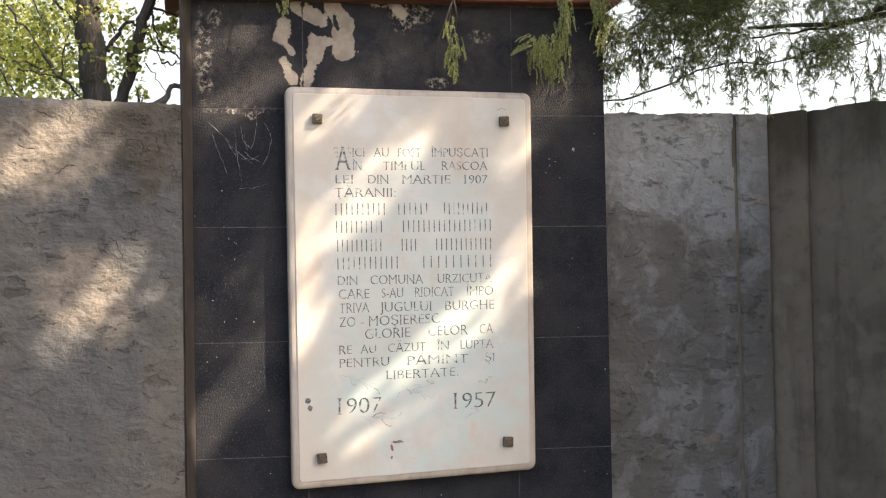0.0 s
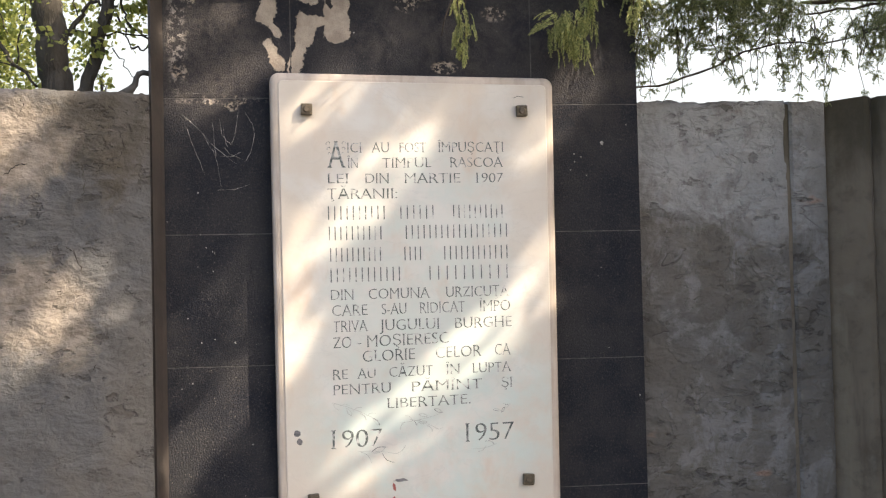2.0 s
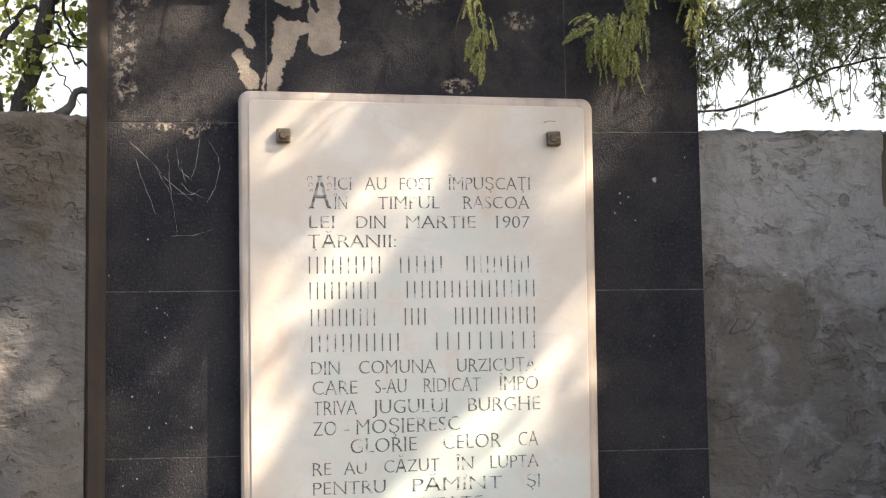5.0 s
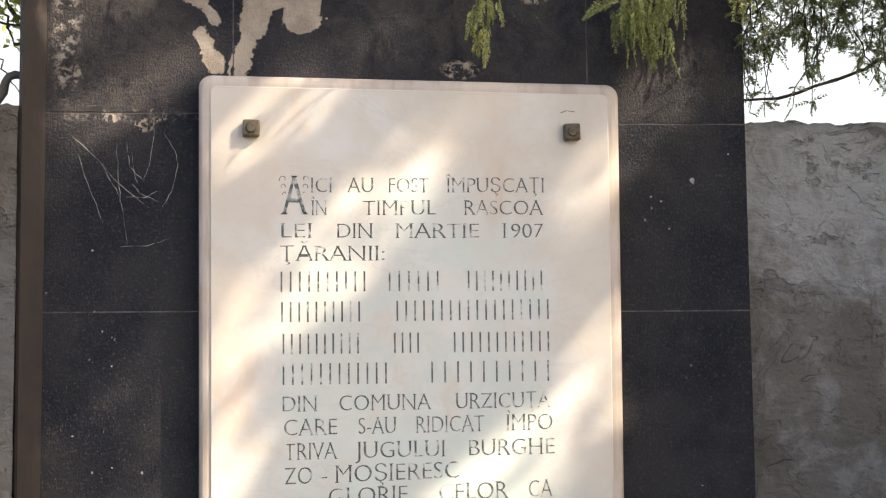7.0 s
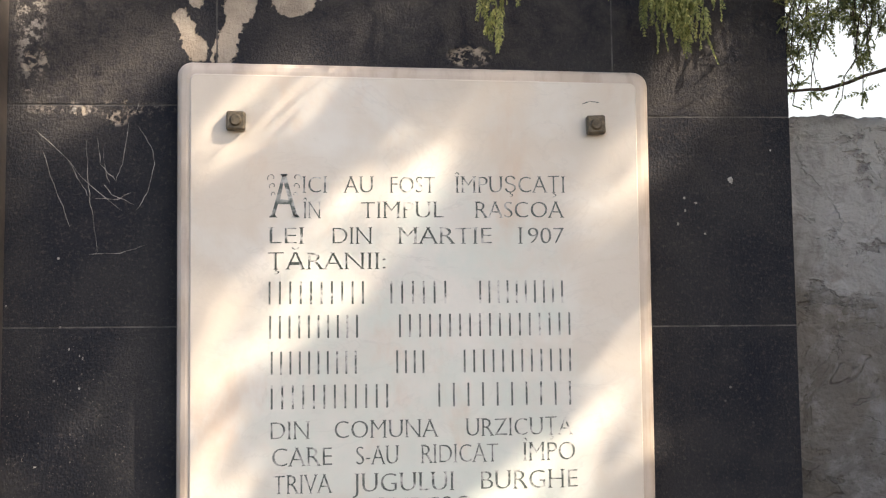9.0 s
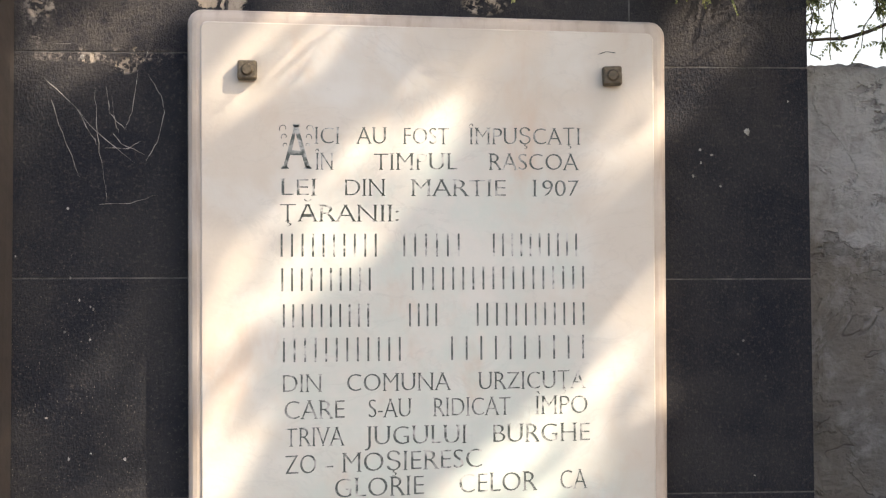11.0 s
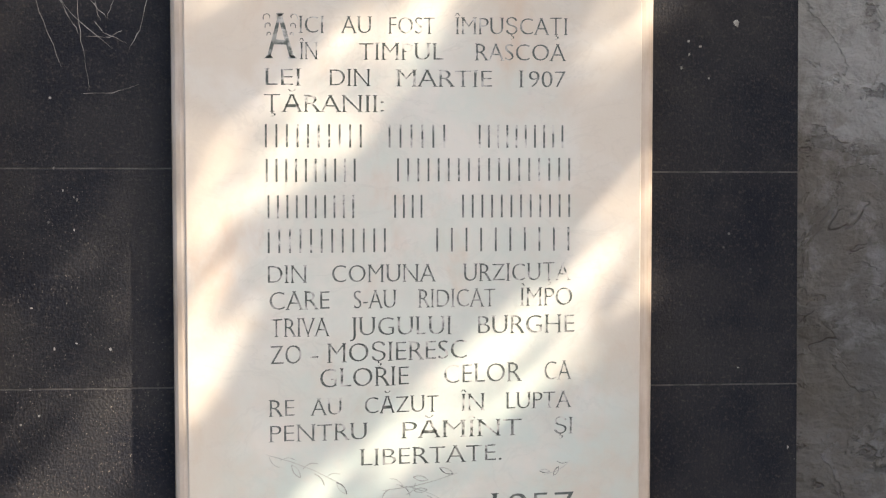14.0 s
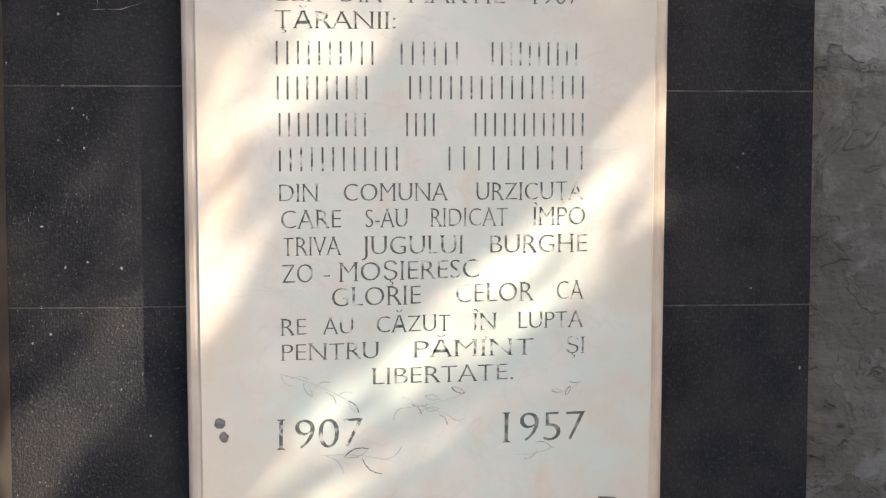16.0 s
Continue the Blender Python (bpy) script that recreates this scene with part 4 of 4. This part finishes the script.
for _ in range(5200):
    z = mass.rnd.triangular(2.3, 6.0, 3.0)
    reach = 0.62 * (1 - (z - 2.3) / 4.2) * math.sqrt(mass.rnd.random())
    a = mass.rnd.uniform(0, 2 * math.pi)
    p = Vector((2.98 + reach * math.cos(a), -0.66 + reach * math.sin(a), z - 0.25 * reach))
    d = Vector((math.cos(a) + mass.rnd.uniform(-0.5, 0.5), math.sin(a) + mass.rnd.uniform(-0.5, 0.5), mass.rnd.uniform(-1.0, 0.2))).normalized()
    for k in (-0.5, 0.0, 0.5):
        e = (d + Vector((-d.y, d.x, 0)) * k).normalized()
        mass.leaf(p, p + e * 0.10, 0.035)
under(mass.object("crown", DENSE, conifer, "added crown leaves out of view", True), conifer)

# sprays against the sky over the wall corner
crown = Foliage(31)
r = crown.rnd
for x0, x1, z0, z1, count, bare in ((0.50, 0.77, 1.925, 2.22, 4300, -0.5), (0.76, 0.93, 1.92, 2.22, 3000, -0.5), (0.99, 1.45, 1.97, 2.22, 3600, -0.12), (0.90, 1.00, 2.05, 2.2, 200, 0.05),
                                    (1.10, 1.30, 1.87, 2.00, 600, 0.02), (0.66, 0.98, 1.86, 1.96, 420, 0.10), (0.52, 0.62, 1.85, 1.93, 150, 0.05)):
    for _ in range(count):
        p = Vector((r.uniform(x0, x1), r.uniform(-0.06, 0.14), r.triangular(z0, z1, z1)))
        if noise.noise(Vector((p.x * 9, p.y * 3, p.z * 8 + 3))) < bare + 0.9 * max(0.0, z0 + 0.10 - p.z):
            continue
        w = Vector((r.uniform(-0.9, 0.9), r.uniform(-0.5, 0.5), r.uniform(-0.9, 0.3)))
        crown.spray(p, w, r.uniform(0.022, 0.04), 9, 0.0068, 1.1)
# thin hanging twiglets with a few sprays each
for i in range(75):
    p = Vector((r.uniform(0.53, 1.35), r.uniform(0.0, 0.10), r.uniform(1.92, 2.02)))
    reach = min(r.uniform(0.06, 0.17), p.z - 1.80)
    q = p + Vector((r.uniform(-0.05, 0.05), r.uniform(-0.02, 0.02), -reach))
    pts = bend(p, q, 5, 0.010, r)
    v, f = tube(pts, taper(6, 0.0014, 0.0007), 5)
    under(raw("twiglet", v, f, TWIG), conifer)
    for k in range(1, 6):
        for _ in range(r.choice((0, 1, 3, 5))):
            w = Vector((r.uniform(-0.8, 0.8), r.uniform(-0.5, 0.5), r.uniform(-1.0, 0.1)))
            crown.spray(pts[k], w, r.uniform(0.015, 0.035), 6, 0.0075)
under(crown.object("hanging_sprays", CONIFER, conifer, "feathery green sprays", True), conifer)


def sprig(stem, heads, seed, size):
    """A hanging twig with its scale leaves."""
    pts = [Vector(p) for p in stem]
    v, f = tube(pts, taper(len(pts), 0.0022, 0.0012), 6)
    twig = under(raw("hanging_twig", v, f, TWIG, smooth=True), conifer)
    g = Foliage(seed)
    for (x, y, z), (dx, dz), length, count in heads:
        for _ in range(int(count * 1.6)):
            p = Vector((x, y, z)) + Vector((g.rnd.gauss(0, 0.011), g.rnd.gauss(0, 0.012), g.rnd.uniform(-0.02, 0.02)))
            w = Vector((dx + g.rnd.uniform(-0.35, 0.35), g.rnd.uniform(-0.35, 0.35), dz))
            g.spray(p, w, length * g.rnd.uniform(0.6, 1.1), 14, size * 0.72, 0.85)
    under(g.object("sprig_leaves", SPRIG, conifer, "bright green sprig leaves", True), conifer)


sprig([(0.11, -0.1, 2.11), (0.099, -0.08, 2.042), (0.090, -0.08, 1.99), (0.097, -0.08, 1.92), (0.103, -0.08, 1.86)],
      [((0.092, -0.08, 1.990), (0.05, -1), 0.045, 6), ((0.097, -0.08, 1.950), (0.15, -1), 0.05, 8), ((0.100, -0.08, 1.910), (0.0, -1), 0.045, 7), ((0.104, -0.08, 1.872), (0.0, -1), 0.035, 4)], 41, 0.0115)
sprig([(0.099, -0.08, 2.042), (0.078, -0.08, 1.985), (0.062, -0.08, 1.945), (0.054, -0.08, 1.905)], [], 42, 0.01)
sprig([(0.104, -0.08, 2.05), (0.112, -0.08, 2.01), (0.108, -0.08, 1.97)], [], 46, 0.01)
sprig([(0.395, -0.1, 2.12), (0.394, -0.08, 2.04), (0.388, -0.08, 1.98), (0.355, -0.08, 1.93)],
      [((0.394, -0.08, 2.05), (0.0, -1), 0.055, 12), ((0.390, -0.08, 2.00), (-0.05, -1), 0.055, 15), ((0.378, -0.08, 1.955), (-0.1, -1), 0.055, 18),
       ((0.335, -0.08, 1.945), (-0.1, -1), 0.055, 18), ((0.360, -0.08, 1.915), (0.0, -1), 0.05, 18), ((0.318, -0.08, 1.930), (0.1, -1), 0.05, 14), ((0.340, -0.08, 1.90), (0.1, -1), 0.045, 12),
       ((0.300, -0.08, 1.945), (-1, -0.05), 0.05, 6), ((0.372, -0.08, 1.885), (0, -1), 0.05, 5)], 43, 0.0115)
sprig([(0.50, -0.05, 2.12), (0.505, -0.05, 2.02), (0.495, -0.05, 1.93)], [((0.49, -0.05, 2.06), (0.1, -1), 0.06, 14), ((0.515, -0.05, 2.04), (0.1, -1), 0.06, 14), ((0.497, -0.05, 1.99), (0, -1), 0.06, 6)], 44, 0.012)
sprig([(-0.31, -0.07, 2.14), (-0.325, -0.07, 2.06), (-0.33, -0.07, 2.01)], [((-0.325, -0.07, 2.035), (0.3, -0.9), 0.03, 5)], 45, 0.01)


# ---- broad-leaved trees behind the wall ----
def broad_tree(stem, r0, r1, limbs, clumps, seed, label, leaf=0.034):
    """A stem through given points, limbs, and loose clumps of folded leaves on their twigs."""
    rnd = random.Random(seed)
    thing = empty("broadleaf_tree", label, "tree", stem[0])
    pts = []
    for a, b in zip(stem, stem[1:]):
        pts += bend(a, b, 6, 0.010, rnd)[:-1]
    pts.append(Vector(stem[-1]))
    v, f = tube(pts, taper(len(pts), r0, r1), 14)
    under(raw("trunk", v, f, BARK, smooth=True), thing)
    for a, b, w in limbs:
        v, f = tube(bend(a, b, 8, 0.007, rnd), taper(9, w, w * 0.45), 7)
        under(raw("limb", v, f, BARK, smooth=True), thing)
    g = Foliage(seed + 1)
    r = g.rnd
    for (x, y, z), (sx, sy, sz), count in clumps:
        for _ in range(count // 9):
            c = Vector((r.gauss(x, sx), r.gauss(y, sy), r.gauss(z, sz)))
            for _ in range(9):
                p = c + Vector((r.gauss(0, 0.02), r.gauss(0, 0.02), r.gauss(0, 0.015)))
                d = Vector((r.uniform(-1, 1), r.uniform(-1, 1), r.uniform(-1.2, 0.5))).normalized()
                s = leaf * r.uniform(0.5, 1.35)
                g.leaf(p, p + d * s, s * 0.75, 0.18)
    under(g.object("crown", BROAD, thing, "fresh yellow-green spring leaves", True), thing)


# stems thinned and set close behind the wall to fit the camera's view
broad_tree([(-0.80, 0.16, 0), (-0.790, 0.14, 1.82), (-0.806, 0.14, 1.97), (-0.815, 0.14, 2.09), (-0.90, 0.3, 3.6)], 0.036, 0.034,
           [((-0.765, 0.14, 1.944), (-0.717, 0.14, 2.020), 0.008), ((-0.717, 0.14, 2.020), (-0.655, 0.14, 2.012), 0.005), ((-0.770, 0.14, 1.955), (-0.590, 0.14, 1.945), 0.0035),
            ((-0.81, 0.14, 1.99), (-0.907, 0.16, 2.085), 0.006), ((-1.022, 0.16, 2.075), (-0.926, 0.15, 1.937), 0.004), ((-0.926, 0.15, 1.937), (-0.835, 0.14, 1.826), 0.006),
            ((-1.053, 0.16, 1.925), (-0.985, 0.15, 1.826), 0.004), ((-0.95, 0.16, 2.08), (-0.90, 0.15, 1.95), 0.0025), ((-0.99, 0.16, 1.90), (-0.85, 0.15, 1.86), 0.0025),
            ((-0.93, 0.16, 1.90), (-1.10, 0.18, 1.96), 0.003), ((-0.88, 0.15, 1.88), (-0.86, 0.15, 2.02), 0.0025), ((-0.765, 0.15, 2.09), (-0.745, 0.15, 1.99), 0.003)],
           [((-1.02, 0.40, 1.98), (0.11, 0.12, 0.10), 5600), ((-0.93, 0.22, 1.96), (0.05, 0.04, 0.08), 1000), ((-1.00, 0.30, 2.30), (0.25, 0.2, 0.12), 3000), ((-1.35, 0.5, 2.05), (0.15, 0.2, 0.15), 1600),
            ((-0.735, 0.20, 1.90), (0.015, 0.03, 0.05), 90), ((-0.74, 0.17, 2.04), (0.035, 0.03, 0.03), 170), ((-0.63, 0.17, 1.985), (0.03, 0.02, 0.025), 130), ((-0.80, 0.095, 1.90), (0.02, 0.004, 0.03), 45),
            ((-0.82, 0.09, 2.06), (0.03, 0.005, 0.02), 70), ((-0.84, 0.20, 1.84), (0.03, 0.03, 0.02), 110)], 61,
           "slender leafing broadleaf tree behind the rough wall", 0.015)
broad_tree([(-0.90, 0.17, 0), (-0.745, 0.14, 1.77), (-0.728, 0.14, 1.82), (-0.692, 0.14, 1.96), (-0.654, 0.14, 2.08), (-0.60, 0.16, 2.3), (-0.45, 0.3, 3.2)], 0.017, 0.013,
           [((-0.650, 0.14, 2.05), (-0.635, 0.14, 1.975), 0.004), ((-0.635, 0.14, 1.975), (-0.575, 0.14, 1.922), 0.004), ((-0.66, 0.14, 1.995), (-0.627, 0.14, 1.915), 0.003),
            ((-0.627, 0.14, 1.915), (-0.575, 0.14, 1.915), 0.003), ((-0.668, 0.14, 1.915), (-0.612, 0.12, 1.832), 0.0018), ((-0.65, 0.14, 2.06), (-0.57, 0.14, 2.03), 0.004)],
           [((-0.705, 0.12, 1.93), (0.014, 0.01, 0.035), 70), ((-0.60, 0.16, 2.02), (0.02, 0.02, 0.02), 70)], 71, "thin leaning tree stem behind the rough wall", 0.022)

# a weed on the wall top
weed = empty("weed", "small green weed sprouting from the wall top", "plant", (-0.683, 0.0, 1.778))
g = Foliage(77)
for i in range(5):
    q = Vector((-0.683 + g.rnd.uniform(-0.02, 0.02), 0.0 + g.rnd.uniform(-0.01, 0.01), 1.80 + g.rnd.uniform(0.0, 0.035)))
    v, f = tube([(-0.683, 0.0, 1.77), q.lerp(Vector((-0.683, 0.0, 1.77)), 0.5), q], [0.002, 0.0016, 0.001], 5)
    under(raw("stalk", v, f, TWIG), weed)
    for _ in range(4):
        d = Vector((g.rnd.uniform(-1, 1), g.rnd.uniform(-1, 1), g.rnd.uniform(-0.5, 1))).normalized()
        g.leaf(q, q + d * 0.02, 0.012)
under(g.object("leaves", BROAD, weed), weed)

# ---- tiles of the slab, the pieces last ----
rnd = random.Random(3)
ROWS_Z = [0.0, 0.032, 0.322, 0.612, 0.900, 1.189, 1.479, 1.775, 2.056]
for lo, hi in zip(ROWS_Z, ROWS_Z[1:]):
    for xa, xb in ((-0.5525, -0.272), (-0.272, 0.274), (0.274, 0.5235)):
        bm = bmesh.new()
        g = 0.0009
        lean = -0.017 * (xa + xb) / 2
        low, high = lo + g + (lean if abs(lo - 1.775) < 0.01 else lean * 0.3), hi - g + (lean if abs(hi - 1.775) < 0.01 else lean * 0.3)
        box(bm, (xa + g, FACE, low), (xb - g, FACE + 0.012, high), 0.0008)
        tile = part("tile", bm, TILE)
        tile.location.y = rnd.uniform(-0.0003, 0.0003)
        under(tile, monument)
